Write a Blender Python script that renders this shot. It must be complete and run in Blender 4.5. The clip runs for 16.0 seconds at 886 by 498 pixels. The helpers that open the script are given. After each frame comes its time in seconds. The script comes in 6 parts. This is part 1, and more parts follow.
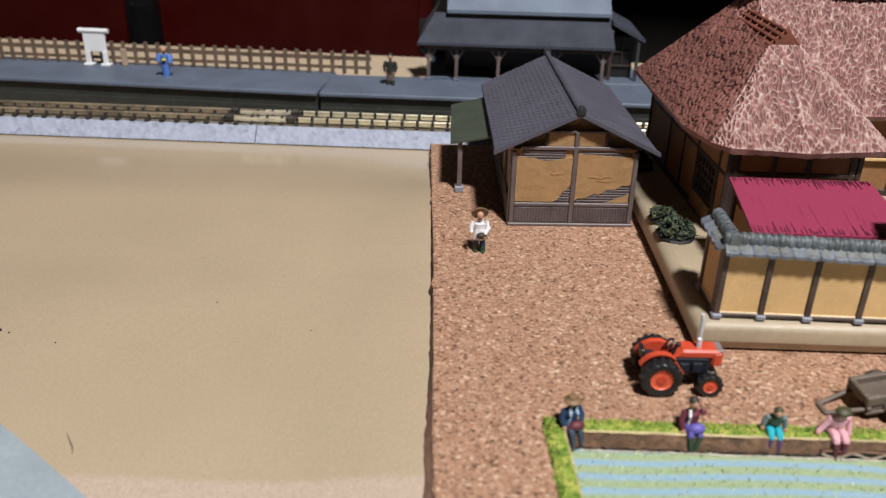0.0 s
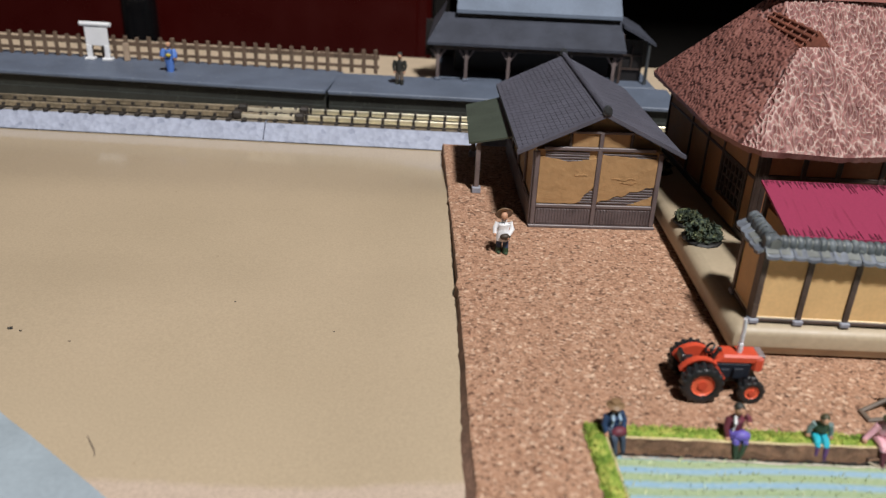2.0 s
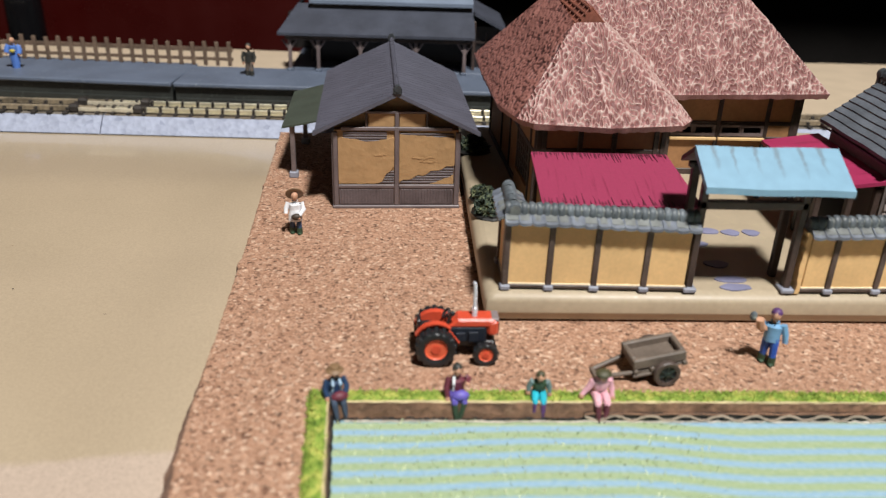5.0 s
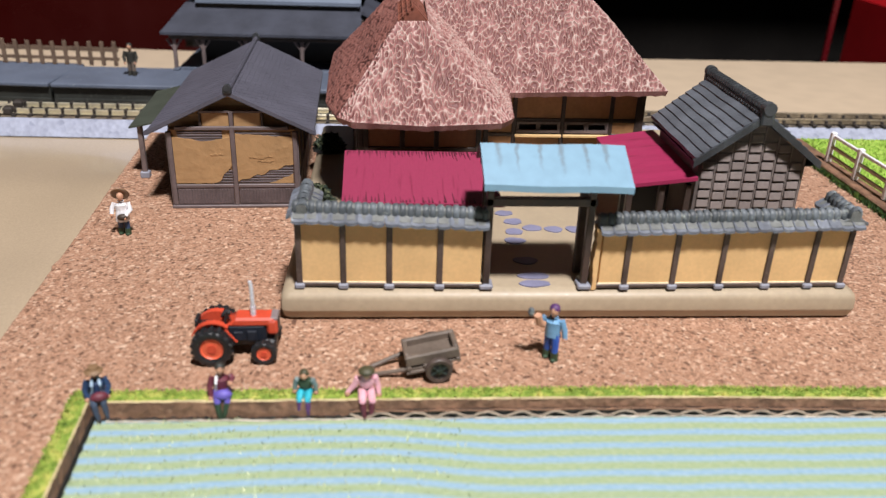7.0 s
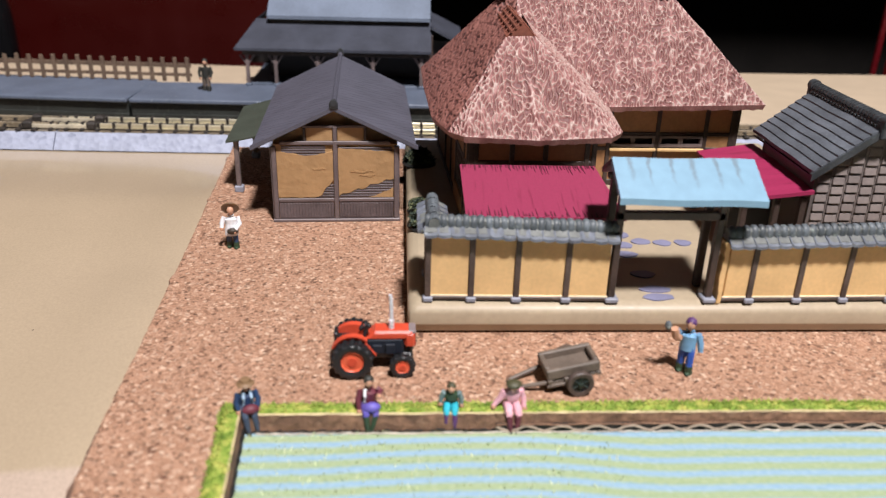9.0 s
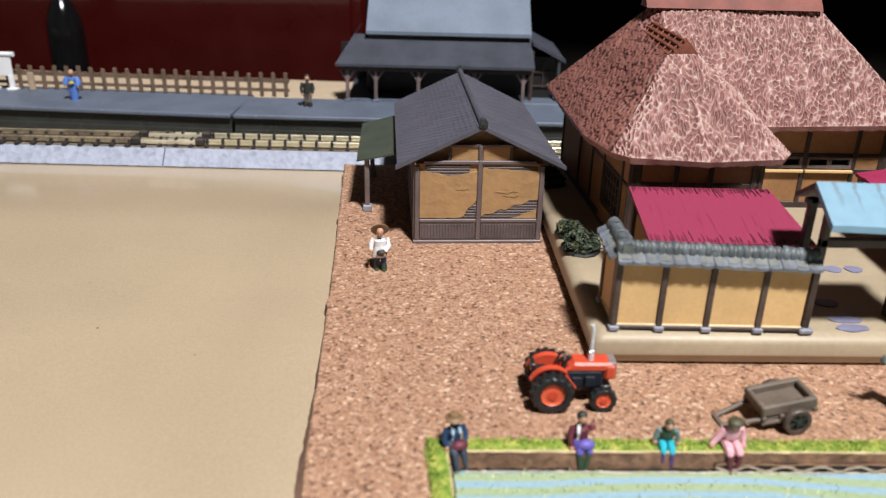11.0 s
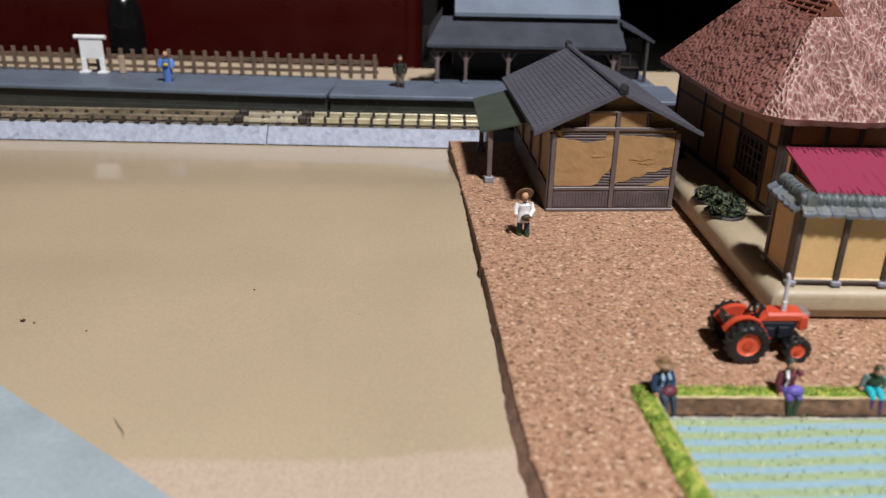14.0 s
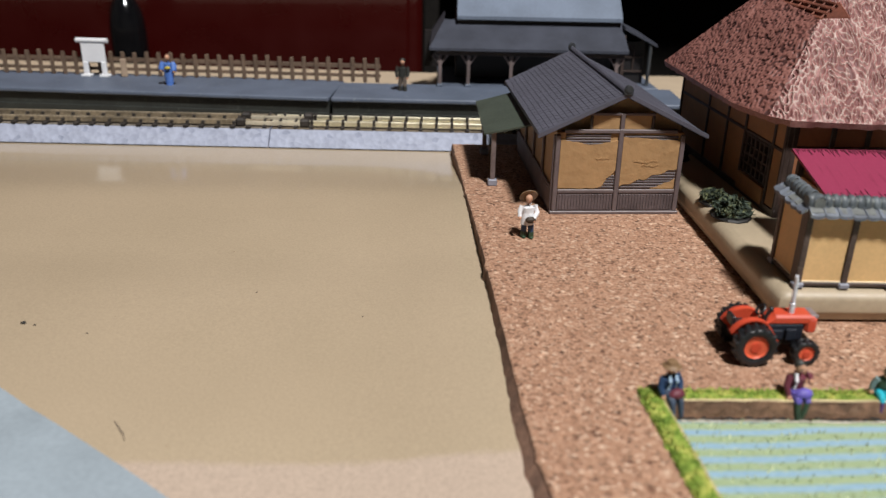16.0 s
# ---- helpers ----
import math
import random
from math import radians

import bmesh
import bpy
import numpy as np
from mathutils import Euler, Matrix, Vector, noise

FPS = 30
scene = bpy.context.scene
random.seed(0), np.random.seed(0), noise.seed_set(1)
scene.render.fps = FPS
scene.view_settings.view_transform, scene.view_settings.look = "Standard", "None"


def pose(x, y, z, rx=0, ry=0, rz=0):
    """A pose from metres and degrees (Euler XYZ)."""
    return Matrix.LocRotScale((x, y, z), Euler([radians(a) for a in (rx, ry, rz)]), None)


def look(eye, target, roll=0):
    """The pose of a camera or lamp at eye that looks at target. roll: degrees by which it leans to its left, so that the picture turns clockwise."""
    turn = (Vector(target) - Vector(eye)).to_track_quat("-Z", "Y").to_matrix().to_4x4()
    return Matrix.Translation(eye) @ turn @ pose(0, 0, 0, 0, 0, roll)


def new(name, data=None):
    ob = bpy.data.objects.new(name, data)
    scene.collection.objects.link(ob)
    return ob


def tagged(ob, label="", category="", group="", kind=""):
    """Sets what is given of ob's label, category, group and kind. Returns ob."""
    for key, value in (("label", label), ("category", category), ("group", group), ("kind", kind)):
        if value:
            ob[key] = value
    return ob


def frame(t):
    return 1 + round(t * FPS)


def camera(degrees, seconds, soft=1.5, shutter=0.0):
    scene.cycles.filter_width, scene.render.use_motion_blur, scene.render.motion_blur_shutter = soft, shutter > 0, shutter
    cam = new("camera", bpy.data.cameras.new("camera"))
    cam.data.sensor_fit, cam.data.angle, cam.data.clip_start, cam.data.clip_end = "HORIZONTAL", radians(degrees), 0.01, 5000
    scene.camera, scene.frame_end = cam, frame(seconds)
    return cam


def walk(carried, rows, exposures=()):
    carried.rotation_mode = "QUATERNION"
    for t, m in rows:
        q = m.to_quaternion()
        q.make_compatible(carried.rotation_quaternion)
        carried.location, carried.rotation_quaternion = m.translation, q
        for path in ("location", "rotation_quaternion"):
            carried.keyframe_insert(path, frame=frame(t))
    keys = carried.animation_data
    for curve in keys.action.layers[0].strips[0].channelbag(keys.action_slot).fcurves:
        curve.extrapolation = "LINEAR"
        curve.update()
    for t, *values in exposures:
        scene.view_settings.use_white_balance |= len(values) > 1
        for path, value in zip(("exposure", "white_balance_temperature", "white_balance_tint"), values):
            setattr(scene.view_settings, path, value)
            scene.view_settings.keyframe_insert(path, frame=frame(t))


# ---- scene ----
LENS = 57.53
PATH = [
    # seconds, eye, target, roll
    (0, (-0.05686, -0.16322, 0.10423), (-0.06060, 0.01641, 0.01637), 1.26),
    (0.5, (-0.06723, -0.16156, 0.10646), (-0.07090, 0.01858, 0.01964), 1.44),
    (1, (-0.07118, -0.16399, 0.10151), (-0.07435, 0.01621, 0.01481), 1.60),
    (1.5, (-0.06538, -0.16179, 0.10341), (-0.06616, 0.01858, 0.01702), 2.17),
    (2, (-0.06825, -0.15945, 0.10062), (-0.06770, 0.02082, 0.01399), 2.55),
    (2.5, (-0.07062, -0.15948, 0.09919), (-0.06948, 0.02062, 0.01222), 2.50),
    (3, (-0.06904, -0.16136, 0.09892), (-0.06687, 0.01849, 0.01146), 2.44),
    (3.5, (-0.05189, -0.16306, 0.09787), (-0.04717, 0.01706, 0.01107), 2.46),
    (4, (-0.04359, -0.16229, 0.09880), (-0.03695, 0.01812, 0.01275), 2.35),
    (4.2, (-0.03909, -0.16265, 0.09708), (-0.03147, 0.01797, 0.01154), 2.25),
    (6.3, (0.00654, -0.16669, 0.09825), (0.01761, 0.01342, 0.01200), 1.86),
    (6.5, (0.00997, -0.16678, 0.10004), (0.02191, 0.01336, 0.01397), 1.90),
    (7, (0.02473, -0.16715, 0.09844), (0.03818, 0.01300, 0.01260), 1.99),
    (7.5, (0.03154, -0.16714, 0.09769), (0.04550, 0.01301, 0.01196), 1.92),
    (8, (0.02649, -0.16915, 0.09766), (0.04024, 0.01121, 0.01233), 1.87),
    (8.5, (0.01438, -0.17047, 0.09869), (0.02690, 0.01070, 0.01491), 1.76),
    (9, (-0.00253, -0.16658, 0.09822), (0.00813, 0.01508, 0.01525), 1.59),
    (9.5, (-0.01325, -0.16105, 0.09674), (-0.00360, 0.02147, 0.01554), 1.58),
    (10, (-0.02456, -0.15884, 0.09476), (-0.01589, 0.02397, 0.01412), 1.63),
    (10.2, (-0.02899, -0.15679, 0.09789), (-0.02081, 0.02611, 0.01738), 1.60),
    (12.3, (-0.06424, -0.15787, 0.09132), (-0.05972, 0.02588, 0.01248), 1.52),
    (12.5, (-0.07074, -0.15688, 0.09023), (-0.06635, 0.02700, 0.01168), 1.52),
    (13, (-0.07745, -0.15827, 0.08909), (-0.07315, 0.02554, 0.01040), 1.51),
    (13.5, (-0.07945, -0.15934, 0.08824), (-0.07511, 0.02451, 0.00961), 1.34),
    (14, (-0.07833, -0.16096, 0.08579), (-0.07382, 0.02272, 0.00679), 1.14),
    (14.5, (-0.07716, -0.15984, 0.08356), (-0.07300, 0.02376, 0.00437), 0.85),
    (15, (-0.07711, -0.16060, 0.08372), (-0.07303, 0.02324, 0.00507), 0.81),
    (15.5, (-0.07840, -0.16145, 0.08405), (-0.07410, 0.02269, 0.00612), 0.99),
    (16, (-0.07903, -0.15986, 0.08427), (-0.07472, 0.02441, 0.00663), 1.16),
]

cam = camera(LENS, 16.0, soft=1.35)
cam.data.dof.use_dof, cam.data.dof.focus_distance, cam.data.dof.aperture_fstop = True, 0.24, 19.0
walk(cam, [(t, look(e, g, r)) for t, e, g, r in PATH], exposures=[(0.0, -0.18, 6500, 10), (2.5, -0.25, 6500, 9.5), (4.2, -0.1, 6500, 8.5), (6.5, 0.03, 6500, 12), (8.0, 0.06, 6500, 17), (10.0, 0.17, 6500, 12), (12.5, -0.1, 6500, 9), (14.0, -0.19, 6500, 9.5), (16.0, -0.2, 6500, 10)])

# ---- light: one ceiling lamp of the room, in front of the layout and to its side ----
world = bpy.data.worlds.new("room_dark")
scene.world = world
world.use_nodes = True
world.node_tree.nodes["Background"].inputs[0].default_value = (0.75, 0.85, 1.0, 1)
world.node_tree.nodes["Background"].inputs[1].default_value = 0.046

lamp_data = bpy.data.lights.new("ceiling_lamp_light", "AREA")
lamp_data.shape, lamp_data.size = "DISK", 0.17
lamp_data.energy, lamp_data.color = 44.0, (1.0, 0.985, 0.97)
lamp_ob = new("ceiling_lamp_light", lamp_data)
lamp_ob.matrix_world = look((0.25, -0.63, 1.42), (0.03, 0.05, 0.0))

S = 0.01  # everything below is written in centimetres


# ---- mesh helpers ----
class M:
    """A growing mesh in centimetres: vertices, faces and the material slot of each face."""

    def __init__(self):
        self.v, self.f, self.m = [], [], []

    def add(self, verts, faces, m=0):
        n = len(self.v)
        self.v += [tuple(p) for p in verts]
        self.f += [tuple(i + n for i in f) for f in faces]
        self.m += [m] * len(faces)
        return self

    def box(self, a, b, m=0, bev=0.0, rz=0.0):
        """A box between two corners, with chamfered edges, turned by rz degrees about its middle."""
        c = [(a[i] + b[i]) / 2 for i in range(3)]
        h = [abs(b[i] - a[i]) / 2 for i in range(3)]
        k = min(bev, *(0.45 * q for q in h))
        vs = []
        if k <= 0:
            vs = [(sx * h[0], sy * h[1], sz * h[2]) for sz in (-1, 1) for sx, sy in ((-1, -1), (1, -1), (1, 1), (-1, 1))]
            fs = [(3, 2, 1, 0), (4, 5, 6, 7), (0, 1, 5, 4), (1, 2, 6, 5), (2, 3, 7, 6), (3, 0, 4, 7)]
        else:
            for z, q in ((-h[2], k), (-h[2] + k, 0), (h[2] - k, 0), (h[2], k)):
                x, y = h[0] - q, h[1] - q
                e = k if q == 0 else 0
                vs += [(-x + e, -y, z), (x - e, -y, z), (x, -y + e, z), (x, y - e, z), (x - e, y, z), (-x + e, y, z), (-x, y - e, z), (-x, -y + e, z)]
            fs = [tuple(range(7, -1, -1)), tuple(range(24, 32))]
            for r in range(3):
                fs += [(8 * r + i, 8 * r + (i + 1) % 8, 8 * r + 8 + (i + 1) % 8, 8 * r + 8 + i) for i in range(8)]
        cr, sr = math.cos(radians(rz)), math.sin(radians(rz))
        return self.add([(c[0] + x * cr - y * sr, c[1] + x * sr + y * cr, c[2] + z) for x, y, z in vs], fs, m)

    def tube(self, pts, radii, n=10, m=0, caps=True, flat=1.0):
        """A round bar along points, with a radius at each."""
        pts = [Vector(p) for p in pts]
        if isinstance(radii, (int, float)):
            radii = [radii] * len(pts)
        vs, fs = [], []
        for i, p in enumerate(pts):
            d = (pts[min(i + 1, len(pts) - 1)] - pts[max(i - 1, 0)]).normalized()
            u = d.cross(Vector((0, 0, 1)))
            if u.length < 1e-3:
                u = Vector((1, 0, 0))
            u.normalize()
            w = d.cross(u)
            vs += [p + radii[i] * (math.cos(2 * math.pi * k / n) * u + flat * math.sin(2 * math.pi * k / n) * w) for k in range(n)]
        for i in range(len(pts) - 1):
            fs += [(i * n + k, i * n + (k + 1) % n, (i + 1) * n + (k + 1) % n, (i + 1) * n + k) for k in range(n)]
        if caps:
            fs += [tuple(range(n - 1, -1, -1)), tuple(range((len(pts) - 1) * n, len(pts) * n))]
        return self.add(vs, fs, m)

    def ball(self, c, r, m=0, nu=10, nv=6, scale=(1, 1, 1), rough=0.0, rng=None):
        vs, fs = [(c[0], c[1], c[2] - r * scale[2])], []
        for j in range(1, nv):
            a = math.pi * j / nv
            for i in range(nu):
                b = 2 * math.pi * i / nu
                q = r * (1 + (rng.uniform(-rough, rough) if rng else 0))
                vs.append((c[0] + q * math.sin(a) * math.cos(b) * scale[0], c[1] + q * math.sin(a) * math.sin(b) * scale[1], c[2] - q * math.cos(a) * scale[2]))
        vs.append((c[0], c[1], c[2] + r * scale[2]))
        fs += [(0, 1 + (i + 1) % nu, 1 + i) for i in range(nu)]
        for j in range(nv - 2):
            fs += [(1 + j * nu + i, 1 + j * nu + (i + 1) % nu, 1 + (j + 1) * nu + (i + 1) % nu, 1 + (j + 1) * nu + i) for i in range(nu)]
        top = len(vs) - 1
        fs += [(top, 1 + (nv - 2) * nu + i, 1 + (nv - 2) * nu + (i + 1) % nu) for i in range(nu)]
        return self.add(vs, fs, m)

    def prism(self, outline, axis, a, b, m=0):
        """A flat outline (pairs) pushed from a to b along an axis: 'x': pairs are y, z; 'y': x, z; 'z': x, y."""
        put = {"x": lambda p, t: (t, p[0], p[1]), "y": lambda p, t: (p[0], t, p[1]), "z": lambda p, t: (p[0], p[1], t)}[axis]
        n = len(outline)
        vs = [put(p, a) for p in outline] + [put(p, b) for p in outline]
        fs = [tuple(range(n)), tuple(range(2 * n - 1, n - 1, -1))] + [(i, n + i, n + (i + 1) % n, (i + 1) % n) for i in range(n)]
        return self.add(vs, fs, m)

    def slab(self, quad, thick, m=0, nu=1, nv=1, wave=None):
        """A sheet with thickness (downwards) over four corners in ring order, cut nu x nv; wave(u, v) lifts it."""
        q = [Vector(p) for p in quad]
        vs, fs = [], []
        for dz in (0.0, -thick):
            for j in range(nv + 1):
                for i in range(nu + 1):
                    u, w = i / nu, j / nv
                    p = (q[0] * (1 - u) + q[1] * u) * (1 - w) + (q[3] * (1 - u) + q[2] * u) * w
                    vs.append((p.x, p.y, p.z + dz + (wave(u, w) if wave else 0)))
        k, n = nu + 1, (nu + 1) * (nv + 1)
        for j in range(nv):
            for i in range(nu):
                a = j * k + i
                fs += [(a, a + 1, a + k + 1, a + k), (n + a, n + a + k, n + a + k + 1, n + a + 1)]
        for i in range(nu):
            fs += [(i, n + i, n + i + 1, i + 1), (nv * k + i, nv * k + i + 1, n + nv * k + i + 1, n + nv * k + i)]
        for j in range(nv):
            fs += [(j * k, (j + 1) * k, n + (j + 1) * k, n + j * k), (j * k + nu, n + j * k + nu, n + (j + 1) * k + nu, (j + 1) * k + nu)]
        return self.add(vs, fs, m)

    def lathe(self, c, profile, n=20, m=0, axis="z", ring=False):
        """A turned shape: profile of (radius, height) about an axis through c."""
        vs = []
        for r, h in profile:
            for k in range(n):
                a, b = r * math.cos(2 * math.pi * k / n), r * math.sin(2 * math.pi * k / n)
                o = {"z": (a, b, h), "y": (a, h, b), "x": (h, a, b)}[axis]
                vs.append((c[0] + o[0], c[1] + o[1], c[2] + o[2]))
        p = len(profile)
        fs = [(i * n + k, i * n + (k + 1) % n, (i + 1) * n + (k + 1) % n, (i + 1) * n + k) for i in range(p - 1) for k in range(n)]
        if ring:
            fs += [((p - 1) * n + k, (p - 1) * n + (k + 1) % n, (k + 1) % n, k) for k in range(n)]
        else:
            fs += [tuple(range(n - 1, -1, -1)), tuple(range((p - 1) * n, p * n))]
        return self.add(vs, fs, m)

    def data(self, name, mats, smooth=False, off=(0, 0, 0)):
        me = bpy.data.meshes.new(name)
        me.from_pydata([((x - off[0]) * S, (y - off[1]) * S, (z - off[2]) * S) for x, y, z in self.v], [], self.f)
        for k in mats if isinstance(mats, (list, tuple)) else [mats]:
            me.materials.append(k)
        me.polygons.foreach_set("material_index", self.m)
        bm = bmesh.new()
        bm.from_mesh(me)
        bmesh.ops.recalc_face_normals(bm, faces=bm.faces)
        bm.to_mesh(me)
        bm.free()
        if smooth:
            me.polygons.foreach_set("use_smooth", [True] * len(me.polygons))
            me.set_sharp_from_angle(angle=radians(35))
        return me


def thing(name, at, label, category, group="", rz=0.0, kind=""):
    """The Empty at the base of a thing, at a place in centimetres."""
    ob = new(name)
    ob.empty_display_size = 0.004
    ob.matrix_basis = pose(at[0] * S, at[1] * S, at[2] * S, 0, 0, rz)
    ob["at"] = at
    return tagged(ob, label, category, group, kind)


def part(name, mesh, mats, parent, label="", smooth=False, off=(0, 0, 0)):
    """One mesh under a thing or under a part. The mesh is written in the frame of its thing (less off)."""
    ob = new(name, mesh.data(name, mats, smooth, off))
    ob.parent = parent
    return tagged(ob, label)


def piece(name, data, parent, at, rz=0.0):
    """One of many alike pieces, on shared mesh data."""
    ob = new(name, data)
    ob.parent = parent
    ob.matrix_basis = pose(at[0] * S, at[1] * S, at[2] * S, 0, 0, rz)
    return ob


def solid(name, mesh, mats, at, label, category, group="", rz=0.0, kind="", smooth=False, off=(0, 0, 0)):
    """A thing that is one mesh; the mesh is written about its own base."""
    ob = new(name, mesh.data(name, mats, smooth, off))
    ob.matrix_basis = pose(at[0] * S, at[1] * S, at[2] * S, 0, 0, rz)
    return tagged(ob, label, category, group, kind)


# ---- materials ----
def graph(name):
    k = bpy.data.materials.new(name)
    k.use_nodes = True
    t = k.node_tree
    bsdf = t.nodes["Principled BSDF"]
    geo = t.nodes.new("ShaderNodeNewGeometry")
    cm = t.nodes.new("ShaderNodeVectorMath")
    cm.operation = "SCALE"
    cm.inputs["Scale"].default_value = 100.0
    t.links.new(geo.outputs["Position"], cm.inputs[0])

    def node(kind, links=(), **values):
        n = t.nodes.new(kind)
        for key, value in values.items():
            if key == "operation":
                n.operation = value
            else:
                n.inputs[key.replace("_", " ")].default_value = value
        for src, dst in links:
            t.links.new(src, n.inputs[dst])
        return n

    return k, t, bsdf, cm.outputs[0], node


def ramp(t, node, src, stops):
    r = t.nodes.new("ShaderNodeValToRGB")
    while len(r.color_ramp.elements) < len(stops):
        r.color_ramp.elements.new(0.5)
    for e, (pos, col) in zip(r.color_ramp.elements, stops):
        e.position, e.color = pos, (*col, 1) if len(col) == 3 else col
    t.links.new(src, r.inputs[0])
    return r.outputs[0]


def grey(v):
    return (v, v, v)


def mixed(t, node, fac, a, b, kind="MIX"):
    n = t.nodes.new("ShaderNodeMix")
    n.data_type, n.blend_type = "RGBA", kind
    for src, i in ((fac, 0), (a, 6), (b, 7)):
        if isinstance(src, bpy.types.NodeSocket):
            t.links.new(src, n.inputs[i])
        else:
            n.inputs[i].default_value = src if i == 0 else (*src, 1)
    return n.outputs[2]


def bumped(t, node, bsdf, height, strength, depth):
    b = node("ShaderNodeBump", [(height, "Height")], Strength=strength, Distance=depth * S)
    t.links.new(b.outputs[0], bsdf.inputs["Normal"])


def paint(name, col, rough=0.55, var=0.18, big=0.6, fine=9.0, bump=0.25, depth=0.01, metal=0.0, wear=None, coat=0.0, spec=0.5, piecewise=0.0):
    """Brushed-on model paint or plastic: broad and fine unevenness, faint relief, optional wear colour on the fine grain."""
    k, t, bsdf, pos, node = graph(name)
    n1 = node("ShaderNodeTexNoise", [(pos, "Vector")], Scale=big, Detail=3.0)
    n2 = node("ShaderNodeTexNoise", [(pos, "Vector")], Scale=fine, Detail=4.0)
    lo, hi = tuple(c * (1 - var) for c in col), tuple(min(c * (1 + var), 1) for c in col)
    a = ramp(t, node, n1.outputs[0], [(0.35, lo), (0.65, hi)])
    f = ramp(t, node, n2.outputs[0], [(0.3, grey(1 - var)), (0.7, grey(1 + 0.5 * var))])
    c = mixed(t, node, 1.0, a, f, "MULTIPLY")
    if wear:
        w = node("ShaderNodeTexNoise", [(pos, "Vector")], Scale=fine * 0.55, Detail=6.0, Roughness=0.7)
        c = mixed(t, node, ramp(t, node, w.outputs[0], [(0.58, grey(0)), (0.72, grey(0.8))]), c, wear)
    if piecewise:
        info = t.nodes.new("ShaderNodeObjectInfo")
        c = mixed(t, node, 1.0, c, ramp(t, node, info.outputs["Random"], [(0, grey(1 - piecewise)), (1, grey(1 + piecewise))]), "MULTIPLY")
    t.links.new(c, bsdf.inputs["Base Color"])
    bsdf.inputs["Metallic"].default_value = metal
    bsdf.inputs["Coat Weight"].default_value = coat
    bsdf.inputs["Specular IOR Level"].default_value = spec
    t.links.new(ramp(t, node, n2.outputs[0], [(0.2, grey(rough - min(0.1, rough * 0.4))), (0.8, grey(min(rough + min(0.1, rough * 0.4), 1)))]), bsdf.inputs["Roughness"])
    bumped(t, node, bsdf, n2.outputs[0], bump, depth)
    return k


def cork_material():
    k, t, bsdf, pos, node = graph("pressed_cork")
    warp = node("ShaderNodeTexNoise", [(pos, "Vector")], Scale=3.0, Detail=3.0)
    add = node("ShaderNodeVectorMath", [(pos, 0)], operation="MULTIPLY_ADD")
    add.inputs[1].default_value = (1, 1, 1)
    off = node("ShaderNodeVectorMath", [(warp.outputs["Color"], 0)], operation="SCALE", Scale=0.12)
    t.links.new(off.outputs[0], add.inputs[2])
    v = node("ShaderNodeTexVoronoi", [(add.outputs[0], "Vector")], Scale=13.0, Randomness=1.0)
    v2 = node("ShaderNodeTexVoronoi", [(add.outputs[0], "Vector")], Scale=18.0, Randomness=1.0)
    sep = node("ShaderNodeSeparateColor", [(v.outputs["Color"], 0)])
    sep2 = node("ShaderNodeSeparateColor", [(v2.outputs["Color"], 0)])
    a = ramp(t, node, sep.outputs[0], [(0.0, (0.12, 0.055, 0.032)), (0.12, (0.3, 0.157, 0.095)), (0.5, (0.385, 0.215, 0.134)), (0.88, (0.43, 0.253, 0.166)), (1.0, (0.6, 0.42, 0.3))])
    b = ramp(t, node, sep2.outputs[1], [(0.0, grey(0.5)), (0.13, grey(0.86)), (0.22, grey(0.98)), (0.82, grey(1.04)), (1.0, grey(1.28))])
    c = mixed(t, node, 1.0, a, b, "MULTIPLY")
    n = node("ShaderNodeTexNoise", [(pos, "Vector")], Scale=30.0, Detail=3.0)
    c = mixed(t, node, 1.0, c, ramp(t, node, n.outputs[0], [(0.3, grey(0.66)), (0.7, grey(1.21))]), "MULTIPLY")
    t.links.new(c, bsdf.inputs["Base Color"])
    bsdf.inputs["Roughness"].default_value = 0.85
    h = mixed(t, node, 0.5, v.outputs["Color"], v2.outputs["Color"])
    bumped(t, node, bsdf, h, 0.42, 0.035)
    return k


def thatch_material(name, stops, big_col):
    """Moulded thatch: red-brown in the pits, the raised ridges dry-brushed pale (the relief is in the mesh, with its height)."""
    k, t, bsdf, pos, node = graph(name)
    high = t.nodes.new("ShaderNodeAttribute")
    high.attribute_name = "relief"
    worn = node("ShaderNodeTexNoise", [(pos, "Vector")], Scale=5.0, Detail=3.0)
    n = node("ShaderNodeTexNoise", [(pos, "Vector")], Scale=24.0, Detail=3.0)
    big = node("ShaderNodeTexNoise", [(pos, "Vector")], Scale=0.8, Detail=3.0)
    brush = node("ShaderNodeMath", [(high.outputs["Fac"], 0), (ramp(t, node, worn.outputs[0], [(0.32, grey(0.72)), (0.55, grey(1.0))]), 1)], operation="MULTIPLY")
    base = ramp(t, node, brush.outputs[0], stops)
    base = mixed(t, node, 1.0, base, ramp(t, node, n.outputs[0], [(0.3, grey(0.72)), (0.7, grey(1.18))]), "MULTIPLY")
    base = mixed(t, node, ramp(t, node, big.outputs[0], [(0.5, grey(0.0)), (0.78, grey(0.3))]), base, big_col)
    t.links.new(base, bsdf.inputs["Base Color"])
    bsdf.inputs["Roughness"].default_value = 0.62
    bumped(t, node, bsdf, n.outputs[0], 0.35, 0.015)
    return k


